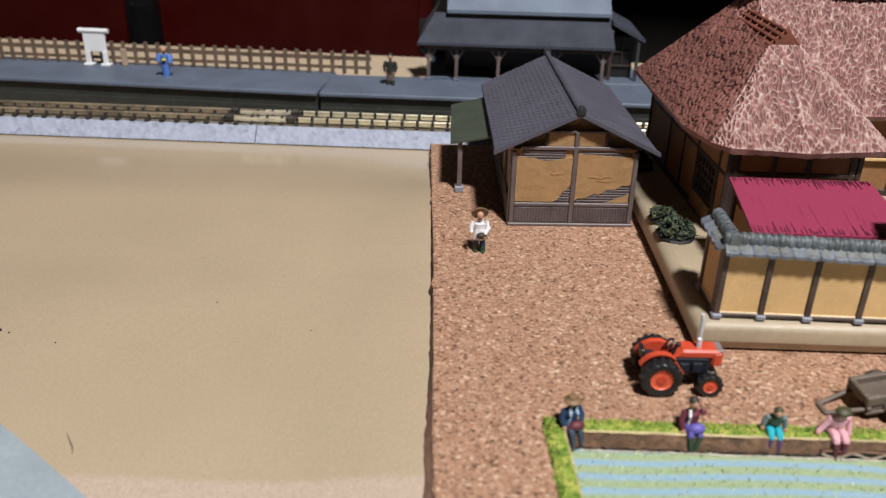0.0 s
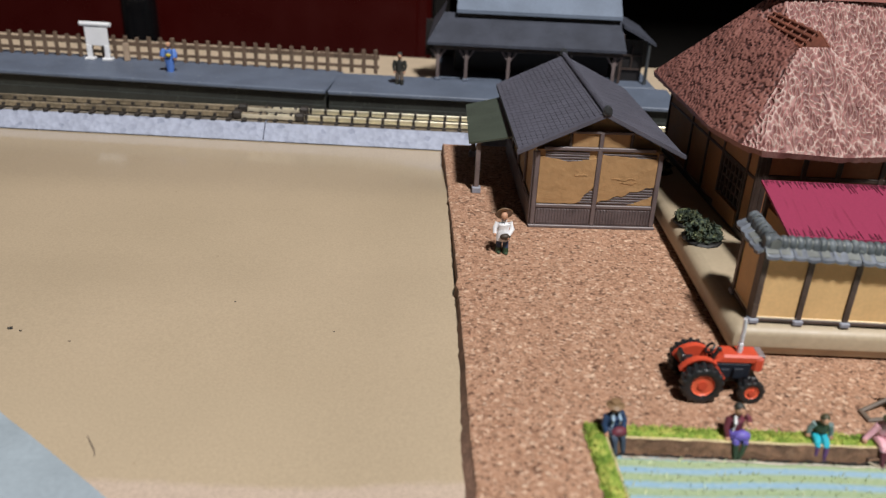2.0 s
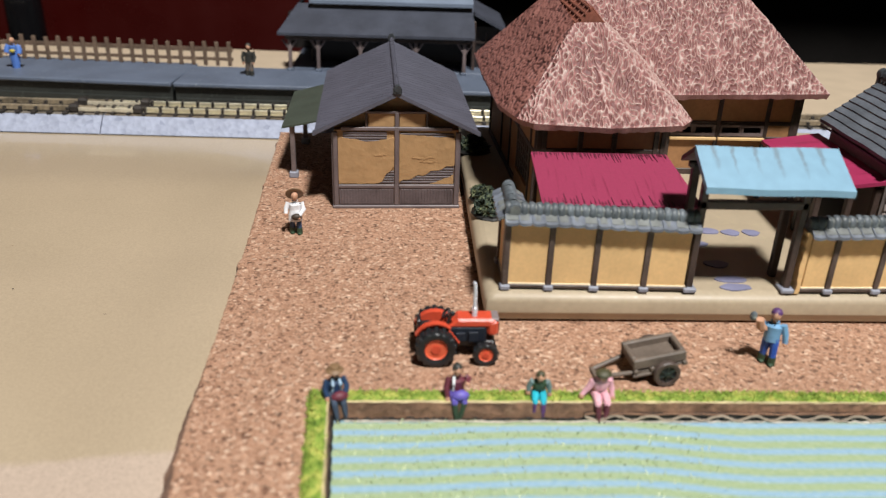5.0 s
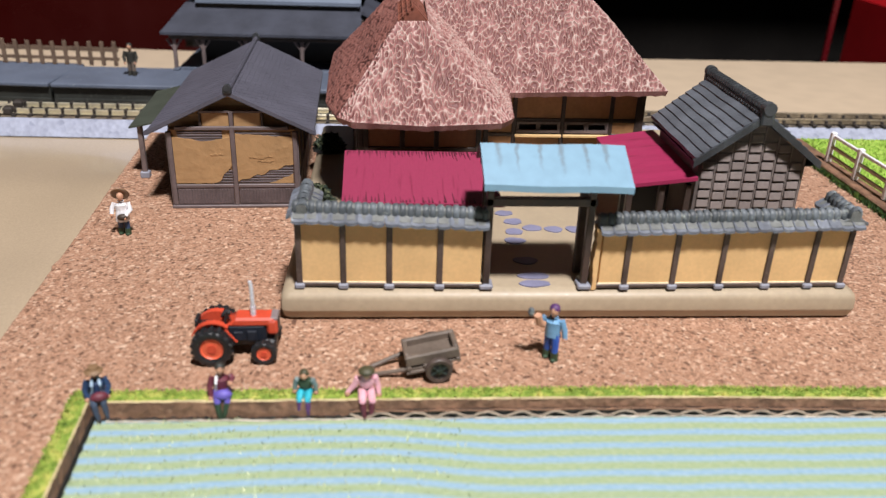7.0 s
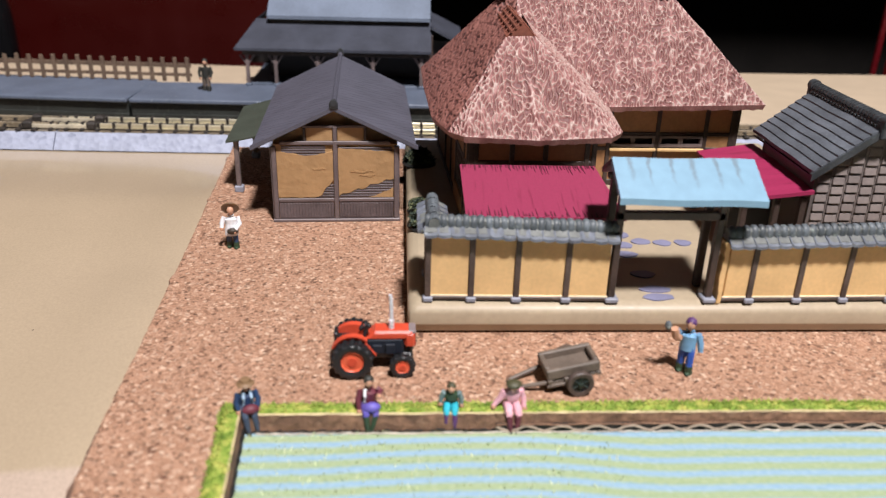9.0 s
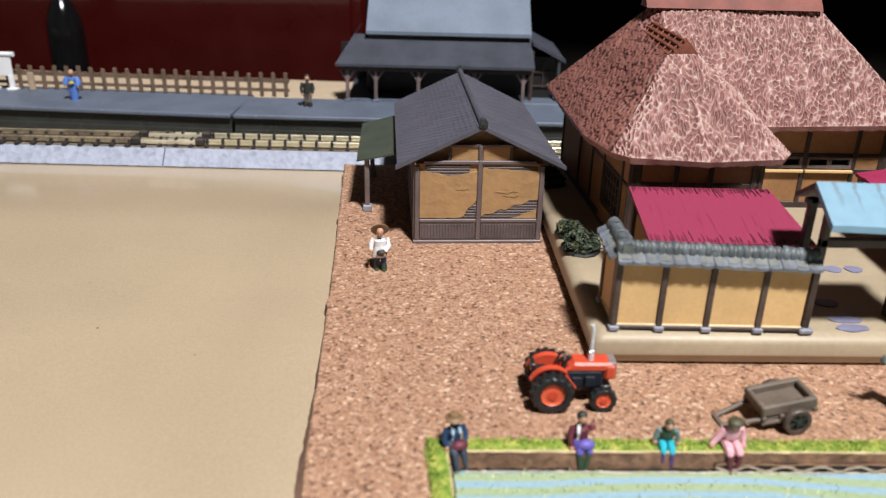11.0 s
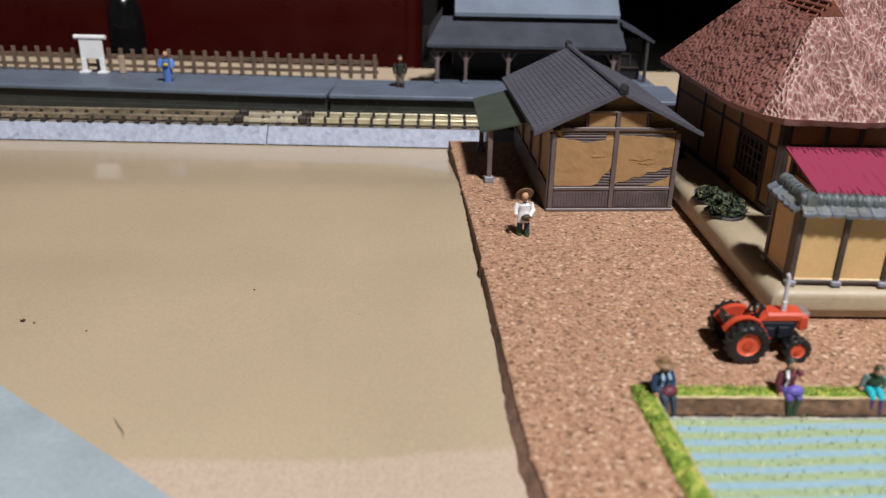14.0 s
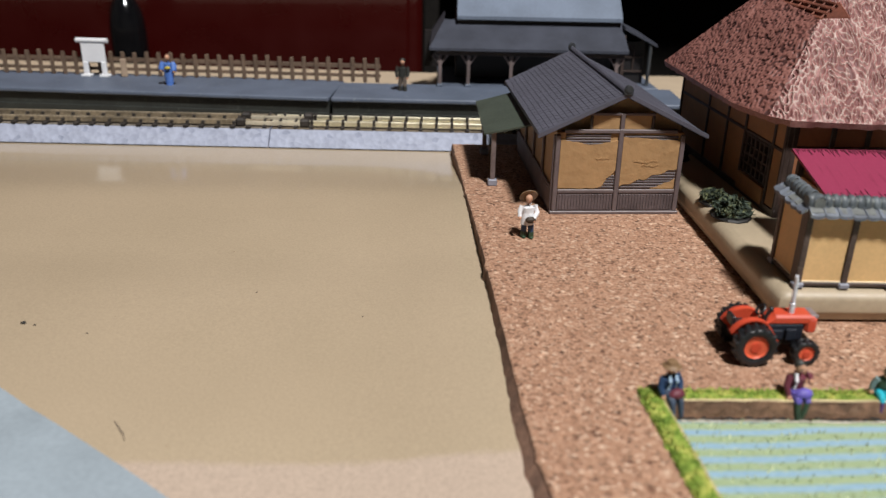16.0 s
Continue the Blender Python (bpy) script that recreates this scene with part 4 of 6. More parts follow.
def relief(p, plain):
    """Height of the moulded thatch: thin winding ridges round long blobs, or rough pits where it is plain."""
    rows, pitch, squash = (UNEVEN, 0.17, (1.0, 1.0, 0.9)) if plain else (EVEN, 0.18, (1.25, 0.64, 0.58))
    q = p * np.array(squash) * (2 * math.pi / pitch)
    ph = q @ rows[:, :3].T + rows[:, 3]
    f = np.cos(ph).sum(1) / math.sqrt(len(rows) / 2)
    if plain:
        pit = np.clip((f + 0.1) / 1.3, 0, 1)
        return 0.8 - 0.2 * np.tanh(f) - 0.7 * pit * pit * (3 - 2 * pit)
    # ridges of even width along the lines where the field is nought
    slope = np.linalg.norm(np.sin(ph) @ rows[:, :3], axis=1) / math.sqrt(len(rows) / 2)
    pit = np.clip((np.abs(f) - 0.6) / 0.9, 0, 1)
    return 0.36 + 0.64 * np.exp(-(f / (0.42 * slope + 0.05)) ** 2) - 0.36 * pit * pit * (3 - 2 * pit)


def thatch_patch(mesh, a, b, c, d, sag=0.0, seed=0, plain=False, step=0.026):
    """A slope from the eave a-b to the ridge d-c, cut fine, with a slight belly, lumps and moulded winding ridges."""
    A, B, C, D = (np.array(q, float) for q in (a, b, c, d))
    nrm = np.cross(B - A, D - A)
    nrm /= np.linalg.norm(nrm)
    nu, nv = max(int(np.linalg.norm(B - A) / step), 3), max(int(np.linalg.norm((C + D - A - B) / 2) / step), 3)
    u, w = (q.ravel()[:, None] for q in np.meshgrid(np.linspace(0, 1, nu + 1), np.linspace(0, 1, nv + 1)))
    p = (A * (1 - u) + B * u) * (1 - w) + (D * (1 - u) + C * u) * w
    lump = 0.03 * (np.sin(p[:, :1] * 2.3 + seed) * np.sin(p[:, 1:2] * 2.9) + np.sin(p[:, 2:] * 3.7 + p[:, :1]))
    belly = sag * np.sin(math.pi * w) * np.minimum(1, np.minimum(u, 1 - u) * 4)
    h = relief(p, plain)
    edge = np.minimum(1, np.minimum(np.minimum(w, 1 - w) * nv, np.minimum(u, 1 - u) * nu * (1 - 0.9 * w)) / 3.0)
    p = p + nrm * (lump * np.minimum(1, np.minimum(np.minimum(w, 1 - w), np.minimum(u, 1 - u)) * 10) + belly + edge * (0.035 if plain else 0.062) * (h[:, None] - 0.5))
    k = nu + 1
    mesh.add(p.tolist(), [(j * k + i, j * k + i + 1, (j + 1) * k + i + 1, (j + 1) * k + i) for j in range(nv) for i in range(nu)], 1 if plain else 0)
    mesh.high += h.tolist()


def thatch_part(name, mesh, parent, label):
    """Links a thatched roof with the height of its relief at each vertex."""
    ob = part(name, mesh, [thatch, thatch_shade_side], parent, label, smooth=True)
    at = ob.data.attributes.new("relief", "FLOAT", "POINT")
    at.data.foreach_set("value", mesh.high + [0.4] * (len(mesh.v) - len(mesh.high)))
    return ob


def thatch_rim(mesh, pts, inner, drop=0.16):
    """The cut edge and underside of the thatch along eave points."""
    r = random.Random(len(pts))
    pts, inner = [Vector(p) for p in pts], [Vector(q) for q in inner]
    fine = []
    for p, p2, q, q2 in zip(pts, pts[1:], inner, inner[1:]):
        cuts = max(int((p2 - p).length / 0.11), 1)
        fine += [(p.lerp(p2, i / cuts), q.lerp(q2, i / cuts)) for i in range(cuts)]
    fine.append((pts[-1], inner[-1]))
    n = len(fine)
    # the lower edge of the eave is ragged
    vs = [p for p, q in fine] + [p - Vector((0, 0, drop + r.uniform(-0.03, 0.02))) + (q - p).normalized() * r.uniform(0.04, 0.08) for p, q in fine] + [q for p, q in fine]
    mesh.add(vs, [(i, i + 1, n + i + 1, n + i) for i in range(n - 1)] + [(n + i, n + i + 1, 2 * n + i + 1, 2 * n + i) for i in range(n - 1)])


E0 = 3.62 - HB
RZ = 6.95 - HB


def H(x, y, z):
    return (x - hx, y - hy, z)


m = M()
FL, FL2, FR, BR, BL = H(3.3, 7.2, E0), H(0.5, 9.6, E0), H(11.2, 7.75, E0 + 0.06), H(11.2, 12.9, E0), H(0.48, 12.85, E0)
RL, RR = H(3.45, 10.15, RZ + 0.05), H(8.2, 10.15, RZ)
m.high = []
thatch_patch(m, FL, FR, RR, RL, 0.05)
thatch_patch(m, FR, BR, RR, RR, 0.04, step=0.06)
thatch_patch(m, BR, BL, RL, RR, 0.05, step=0.12)
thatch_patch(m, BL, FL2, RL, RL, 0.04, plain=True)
thatch_rim(m, [FL, FR, BR, BL, FL2], [H(3.3, 8.0, E0 - 0.12), H(10.4, 8.6, E0 - 0.12), H(10.4, 12.2, E0 - 0.12), H(1.1, 12.2, E0 - 0.12), H(1.1, 9.6, E0 - 0.12)])
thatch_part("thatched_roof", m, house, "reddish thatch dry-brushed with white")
m = M()
m.high = []
ef = E0 - 0.04
P1, P2, P3, P4 = H(0.5, 10.0, E0), H(0.64, 6.3, ef), H(1.06, 4.75, ef), H(1.45, 4.28, ef)
P5, P6, P7, P8 = H(3.5, 4.08, ef - 0.03), H(5.55, 4.35, ef), H(5.95, 4.9, ef), H(6.2, 7.9, E0)
G1, G2 = H(2.72, 6.42, 5.88 - HB), H(3.56, 6.42, 5.9 - HB)
K1, K2 = H(2.72, 10.1, 6.15 - HB), H(3.55, 10.1, 6.15 - HB)
GM = tuple((Vector(G1) + Vector(G2)) / 2)
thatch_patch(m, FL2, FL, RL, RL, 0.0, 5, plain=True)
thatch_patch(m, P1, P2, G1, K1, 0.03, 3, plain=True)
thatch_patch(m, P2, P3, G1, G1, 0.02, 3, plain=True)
thatch_patch(m, P3, P4, G1, G1, 0.02, 3)
thatch_patch(m, P4, P5, GM, G1, 0.03, 3)
thatch_patch(m, P5, P6, G2, GM, 0.03, 3)
thatch_patch(m, P6, P7, G2, G2, 0.02, 3)
thatch_patch(m, P7, P8, K2, G2, 0.03, 3, step=0.045)
thatch_rim(m, [P1, P2, P3, P4, P5, P6, P7, P8], [H(1.1, 9.5, E0 - 0.12), H(1.3, 6.3, E0 - 0.15), H(1.5, 5.2, E0 - 0.15), H(1.8, 4.95, E0 - 0.15), H(3.5, 4.95, E0 - 0.15), H(5.0, 5.0, E0 - 0.15), H(5.1, 5.3, E0 - 0.15), H(5.1, 8.0, E0 - 0.12)])
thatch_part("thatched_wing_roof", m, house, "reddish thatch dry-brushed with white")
# ridge cap and smoke gable
m = M().prism([(9.75 - hy, RZ - 0.25), (10.15 - hy, RZ + 0.22), (10.55 - hy, RZ - 0.25)], "x", 2.9 - hx, 8.4 - hx)
part("ridge_cap", m, paint("ridge_red_brown", (0.2, 0.06, 0.045), 0.7, 0.2, 1.2, 9.0, 0.5, 0.03), house)
gable_red = paint("smoke_gable_red_brown", (0.21, 0.068, 0.042), 0.65, 0.18, 1.2, 9.0, 0.4, 0.02)
m = M().prism([(2.7 - hx, 5.8 - HB), (3.6 - hx, 5.8 - HB), (3.17 - hx, 6.28 - HB)], "y", 6.44 - hy, 10.4 - hy)
gb = part("smoke_gable", m, gable_red, house, "red-brown smoke gable on the wing ridge")
for y in frange(6.5, 10.3, 0.6):
    for s, x0, x1 in ((1, 2.69, 3.17), (-1, 3.61, 3.17)):
        part("batten", M().tube([(x0 - hx, y - hy, 5.82 - HB), (x1 - hx, y - hy, 6.3 - HB)], 0.035, 6), gable_red, gb)
for q in (0.1, 0.37, 0.63, 0.9):
    part("batten", M().tube([(2.69 + 0.48 * q - hx, 6.4 - hy, 5.83 + 0.48 * q - HB), (2.69 + 0.48 * q - hx, 10.3 - hy, 5.83 + 0.48 * q - HB)], 0.035, 6), gable_red, gb)

# ---- crimson lean-to roofs ----
sl = thing("lean_to_shed", (3.2, 2.6, HB), "low shed with crimson streaked sheet roof behind the wall", "shed")
part("roof", M().slab([(-1.86, -1.2, 1.68), (2.1, -1.2, 1.64), (1.7, 0.95, 2.26), (-1.88, 1.02, 2.24)], 0.07, nu=22, nv=6, wave=lambda u, v: 0.012 * math.sin(u * 137)), red_sheet, sl, "crimson streaked sheet roof")
streak_dark = paint("crimson_roof_streak", (0.1, 0.009, 0.026), 0.55, 0.2, 2.0, 12.0)
g_ = random.Random(5)
for i in range(92):
    top = i < 56
    u, l, w = (i + g_.uniform(0.1, 0.9)) / 56 if top else (i - 56 + g_.uniform(0, 1)) / 36, g_.choice((0.04, 0.06, 0.09, 0.15)) * g_.uniform(0.7, 1.2), g_.uniform(0.01, 0.026)

    def on_roof(x, v):
        return ((-1.86 + 3.96 * x) * (1 - v) + (-1.88 + 3.58 * x) * v, -1.2 * (1 - v) + (1.02 - 0.07 * x) * v, (1.68 - 0.04 * x) * (1 - v) + (2.24 + 0.02 * x) * v + 0.012)

    u = min(max(u, 0.02), 0.98)
    v0, v1 = (0.985, 0.985 - l) if top else (0.015, 0.015 + l)
    h = w / 3.96
    part("streak", M().slab([on_roof(u - h * 0.2, v1), on_roof(u + h * 0.2, v1), on_roof(u + h, v0), on_roof(u - h, v0)] if top else [on_roof(u - h, v0), on_roof(u + h, v0), on_roof(u + h * 0.2, v1), on_roof(u - h * 0.2, v1)], 0.02), streak_dark, sl, "dark crimson streak")
for q, (x, y) in enumerate(((-1.7, -1.0), (1.7, -1.0), (-1.7, 0.8), (1.5, 0.8))):
    part("post", M().box((x - 0.07, y - 0.07, 0), (x + 0.07, y + 0.07, 1.6 + (0.45 if y > 0 else 0)), bev=0.015), timber, sl)
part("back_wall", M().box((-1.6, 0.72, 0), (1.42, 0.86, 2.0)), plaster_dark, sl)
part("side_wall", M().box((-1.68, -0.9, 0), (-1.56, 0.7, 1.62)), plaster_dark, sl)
sr = thing("lean_to_shed", (9.5, 4.4, HB), "low side shed with crimson roof beside the storehouse", "shed")
part("roof", M().slab([(-0.92, -1.95, 1.78), (0.95, -1.95, 2.0), (1.0, 2.2, 2.0), (-0.75, 2.1, 1.78)], 0.1, nu=8, nv=14, wave=lambda u, v: 0.012 * math.sin(v * 60)), red_sheet_side, sr, "crimson streaked sheet roof")
for x, y in ((-0.75, -1.75), (0.1, -1.75), (0.8, -1.75), (-0.65, 1.9), (0.8, 1.9)):
    part("post", M().box((x - 0.08, y - 0.08, 0), (x + 0.08, y + 0.08, 1.74), bev=0.015), timber, sr)
part("back_wall", M().box((-0.6, -0.6, 0), (0.72, -0.45, 1.75)), deep_black, sr)

# ---- gate ----
gate = thing("gate", (6.0, 0.3, HB), "timber gate with a sky-blue painted roof", "gate")
part("roof", M().slab([(-1.45, -0.72, 2.84), (1.87, -0.74, 2.81), (1.86, 0.38, 3.42), (-1.48, 0.28, 3.46)], 0.15, nu=16, nv=4, wave=lambda u, v: 0.012 * math.sin(u * 9.0 + 1)), blue_sheet, gate, "sky-blue roof with grey drip marks")
part("roof_back", M().slab([(-1.48, 0.3, 3.44), (1.86, 0.4, 3.4), (1.86, 1.1, 2.95), (-1.46, 1.1, 2.95)], 0.12, nu=4, nv=2), timber, gate, "dark back slope of the roof")
for x in (-1.22, 1.14):
    p = part("post", M().box((x - 0.08, -0.16, 0.1), (x + 0.08, 0.03, 2.95), bev=0.02), timber, gate)
    part("stone_foot", M().box((x - 0.16, -0.26, 0), (x + 0.16, 0.12, 0.12), bev=0.03), stone, p, "grey stone foot")
    part("back_post", M().box((x - 0.09, 0.62, 0), (x + 0.09, 0.8, 2.95), bev=0.02), timber, gate)
part("crossbeam", M().box((-1.3, -0.16, 2.1), (1.25, 0.02, 2.3), bev=0.02), timber, gate)
part("top_beam", M().box((-1.4, 0.62, 2.82), (1.75, 0.78, 2.95), bev=0.02), timber, gate)

# ---- garden walls with tiled caps ----
def eave_tile(w):
    """One eave tile of a wall cap: a shallow dish from the ridge down to a thick lip, one side raised over its neighbour."""
    m = M()
    k = 6
    vs = []
    for dz in (0, -0.07):
        for y, z in ((-0.05, 0.15), (-0.2, 0.085), (-0.36, 0.0)):
            for i in range(k + 1):
                u = i / k
                vs.append((w * (u - 0.5), y - (0.02 * math.sin(math.pi * u) if y < -0.3 else 0), z + dz - 0.018 * math.sin(math.pi * u) + (0.022 if i == 0 else 0)))
    c, n = k + 1, 3 * (k + 1)
    fs = []
    for j in range(2):
        for i in range(k):
            a = j * c + i
            fs += [(a, a + c, a + c + 1, a + 1), (n + a, n + a + 1, n + a + c + 1, n + a + c)]
    fs += [(2 * c + i, n + 2 * c + i, n + 2 * c + i + 1, 2 * c + i + 1) for i in range(k)]
    fs += [(j * c, n + j * c, n + (j + 1) * c, (j + 1) * c) for j in range(2)] + [(j * c + k, (j + 1) * c + k, n + (j + 1) * c + k, n + j * c + k) for j in range(2)]
    m.add(vs, fs)
    return m.data("cap_tile", tile_eave, True)


def ridge_roll(r):
    """One roll of the cap's ridge, bent over it from side to side."""
    arch = [(-0.125, 0.1), (-0.13, 0.18), (-0.11, 0.27), (-0.05, 0.325), (0.0, 0.335), (0.05, 0.325), (0.11, 0.27), (0.13, 0.18), (0.125, 0.1)]
    m = M()
    vs, fs, n = [], [], 6
    for i, (y, z) in enumerate(arch):
        ya, za = arch[max(i - 1, 0)]
        yb_, zb_ = arch[min(i + 1, len(arch) - 1)]
        d = Vector((0, yb_ - ya, zb_ - za)).normalized()
        out = Vector((0, -d.z, d.y))
        for q in range(n):
            a = 2 * math.pi * q / n
            vs.append(Vector((r * math.cos(a), y, z)) + out * (0.03 * math.sin(a)))
    for i in range(len(arch) - 1):
        fs += [(i * n + q, i * n + (q + 1) % n, (i + 1) * n + (q + 1) % n, (i + 1) * n + q) for q in range(n)]
    fs += [tuple(range(n - 1, -1, -1)), tuple(range((len(arch) - 1) * n, len(arch) * n))]
    m.add(vs, fs)
    return m.data("ridge_tile", tile_grey, True)


plaster_pale = paint("worn_plaster_edge", (0.8, 0.66, 0.45), 0.6, 0.1, 1.5, 12.0)
TILE, ROLL = eave_tile(0.3), ridge_roll(0.073)


def garden_wall(at, runs, label):
    """A plastered wall on the plinth: runs of (start, end, post places, panel height, lip heights at both ends), outer face to the right of each run."""
    g = thing("garden_wall", at, label, "wall")
    for p0, p1, posts, top, lip0, lip1 in runs:
        a, b = Vector((*p0, 0)), Vector((*p1, 0))
        d = (b - a).normalized()
        ang = math.degrees(math.atan2(d.y, d.x))
        inward = Vector((-d.y, d.x, 0))
        L = (b - a).length
        timber_wall(g, p0, p1, 0.06, top, posts, [], plaster_front, timber_worn, 0.14, 0.1, 0.34, 0.07, ends=(0.02, L - 0.02))
        c = (a + b) / 2 + inward * 0.045
        part("plaster_lip", M().box((c.x - L / 2 + 0.05, c.y - 0.02, 0.13), (c.x + L / 2 - 0.05, c.y + 0.02, 0.165), 0, 0.01, ang), plaster_pale, g, "pale worn lip of the plaster")
        for u in posts:
            c = a + d * u + inward * 0.06
            part("stone_foot", M().box((c.x - 0.12, c.y - 0.12, 0), (c.x + 0.12, c.y + 0.1, 0.13), 0, 0.035, ang), stone, g, "blue-grey stone foot")
        rise = math.degrees(math.atan2(lip1 - lip0, L))

        def on(u):
            c = a + d * u + inward * 0.17
            return c.x, c.y, lip0 + (lip1 - lip0) * u / L

        core = M().prism([(-0.3, 0.0), (0.3, 0.0), (0.3, 0.03), (0.115, 0.12), (0.115, 0.26), (0.05, 0.31), (-0.05, 0.31), (-0.115, 0.26), (-0.115, 0.12), (-0.3, 0.03)], "x", -L / 2 - 0.05, L / 2 + 0.05)
        x, y, z = on(L / 2)
        part("cap_core", core, tile_core, g, "grey mortar body of the wall cap").matrix_basis = pose(x * S, y * S, z * S, 0, -rise, ang)
        n = int(round((L + 0.1) / 0.29))
        for i in range(n):
            x, y, z = on(-0.05 + (L + 0.1) * (i + 0.5) / n)
            piece("cap_tile", TILE, g, (x, y, z + rng.uniform(-0.012, 0.012)), ang + rng.uniform(-1.5, 1.5))
            piece("cap_tile", TILE, g, (x, y, z + rng.uniform(-0.012, 0.012)), ang + 180 + rng.uniform(-1.5, 1.5))
        n = int(round((L + 0.1) / 0.175))
        for i in range(n):
            x, y, z = on(-0.05 + (L + 0.1) * (i + 0.5) / n + rng.uniform(-0.012, 0.012))
            piece("ridge_tile", ROLL, g, (x, y, z + rng.uniform(-0.012, 0.012)), ang + rng.uniform(-3, 3))
    return g


garden_wall((0.35, 0.2, HB), [((0, 1.45), (0, 0), [0.06], 1.75, 1.84, 1.8), ((0, -0.04), (4.37, -0.12), [0.05, 1.07, 2.14, 3.32], 1.75, 1.81, 1.69)], "ochre plastered garden wall with weathered grey tiles")
garden_wall((7.4, 0.06, HB), [((0, 0), (6.2, 0.1), [0.7, 1.88, 3.04, 4.2, 5.28, 6.12], 1.66, 1.58, 1.71), ((6.2, 0.1), (6.2, 1.25), [1.09], 1.7, 1.73, 1.76)], "long ochre garden wall with weathered grey tiles")
chip = random.Random(8)
side_ = [(chip.choice((-0.035, -0.015, 0.0, 0.01, 0.02)), 1.58 * i / 12) for i in range(13)]
wall_end = M().prism([(0.1, 0.0)] + side_ + [(0.1, 1.58)], "y", 0.0, 0.34)
solid("wall_end", wall_end, plaster_front, (7.32, 0.06, HB), "chipped ochre wall end beside the gate post", "wall")

# ---- storehouse ----
kura = thing("storehouse", (11.9, 4.4, HB), "storehouse with dark tiled roof and raised wall tiles", "storehouse")
wl, wr, wf, wb, we, wp = -1.42, 1.42, -1.75, 1.5, 2.48, 3.5
part("body", M().prism([(wl, 0), (wr, 0), (wr, we), (0, wp), (wl, we)], "y", wf, wb), namako_joint, kura)


def kura_tile():
    """A raised wall tile: proud at its lower edge, so that it throws a thin shadow."""
    m = M().box((-0.158, -0.055, -0.1), (0.158, 0.02, 0.1), bev=0.014)
    m.v[:] = [(x, y + (0.035 if y < 0 and z > 0.04 else 0), z) for x, y, z in m.v]
    return m.data("wall_tile", namako_field)


KT = kura_tile()
for c in range(7):
    x = wl + 0.25 + c * 0.39
    for r in range(14):
        z = 0.12 + 0.262 * r + (0.0 if c % 2 else 0.05)
        if z + 0.12 < we + (wp - we) * (1 - (abs(x) + 0.08) / wr):
            piece("wall_tile", KT, kura, (x, wf - 0.01, z))
    part("wall_rib", M().box((x + 0.177, wf - 0.03, 0), (x + 0.213, wf + 0.01, we + (wp - we) * (1 - min(abs(x + 0.195) + 0.04, wr) / wr)), bev=0.01), namako_field, kura)
# roof: stepped courses parallel to the ridge
for side in (-1, 1):
    for i in range(8):
        t0, t1 = i / 8, (i + 1.12) / 8
        xa, za = 0.14 + t0 * 1.46, 3.65 - t0 * 1.14
        xb, zb = 0.14 + min(t1, 1.02) * 1.46, 3.65 - min(t1, 1.02) * 1.14
        lift = 0.05
        q = [(side * xa, wf - 0.24, za + 0.0), (side * xb, wf - 0.24, zb + lift), (side * xb, wb + 0.4, zb + lift), (side * xa, wb + 0.4, za)]
        part("roof_course", M().slab(q, 0.09, nu=1, nv=26, wave=lambda u, v: 0.008 * math.sin(v * 150)), tile_dark, kura)
    part("barge_board", M().slab([(side * 0.05, wf - 0.3, 3.68), (side * 1.68, wf - 0.3, 2.48), (side * 1.68, wf - 0.18, 2.48), (side * 0.05, wf - 0.18, 3.68)], 0.2), tile_ridge, kura)
    part("eave_board", M().slab([(side * 1.42, wf, 2.3), (side * 1.62, wf - 0.2, 2.4), (side * 1.62, wb + 0.3, 2.4), (side * 1.42, wb, 2.3)], 0.05), tile_ridge, kura)
rd = part("ridge", M().box((-0.14, wf - 0.22, 3.55), (0.14, wb + 0.4, 3.8), bev=0.04).tube([(0, wf - 0.22, 3.83), (0, wb + 0.4, 3.83)], 0.13, 10), tile_ridge, kura)
for y in frange(wf - 0.12, wb + 0.3, 0.165):
    part("ridge_tile", M().tube([(-0.17, y, 3.68), (0.17, y, 3.68)], 0.05, 8).tube([(0, y - 0.04, 3.84), (0, y + 0.04, 3.84)], 0.15, 10), tile_ridge, rd)
for y in (wf - 0.3, wb + 0.45):
    part("end_tile", M().box((-0.17, y - 0.08, 3.42), (0.17, y + 0.1, 3.88), bev=0.07).tube([(0, y - 0.1, 3.86), (0, y + 0.12, 3.86)], 0.17, 12), tile_ridge, rd, smooth=True)

# ---- old shed with mud walls ----
shed = thing("shed", (-2.22, 6.92, 0), "old shed with peeling mud walls and grey tiled roof", "shed", rz=2.4)
SW, SL, SH = 1.92, 7.0, 2.42
part("plinth", M().box((-SW - 0.05, -0.05, 0), (SW + 0.05, SL + 0.05, 0.1), bev=0.03), shed_frame, shed)
part("body", M().box((-SW + 0.04, 0.06, 0.1), (SW - 0.04, SL - 0.04, 2.5)), shed_mud, shed, "ochre mud wall")
part("gable_wall", M().prism([(-SW + 0.04, 2.5), (SW - 0.04, 2.5), (SW - 0.04, 2.63), (0, 3.55), (-SW + 0.04, 2.63)], "y", 0.34, SL - 0.3), shed_mud, shed, "recessed ochre gable")
for x0, x1 in ((-0.86, -0.07), (0.07, 0.86)):
    part("gable_panel", M().box((x0, 0.04, 2.6), (x1, 0.33, 3.02), bev=0.015), shed_mud, shed, "small ochre gable panel")
for x in (-SW + 0.07, 0.0, SW - 0.07):
    part("front_post", M().box((x - 0.07, -0.03, 0.1), (x + 0.07, 0.09, 2.62 if x == 0 else 2.45), bev=0.02), shed_frame, shed)
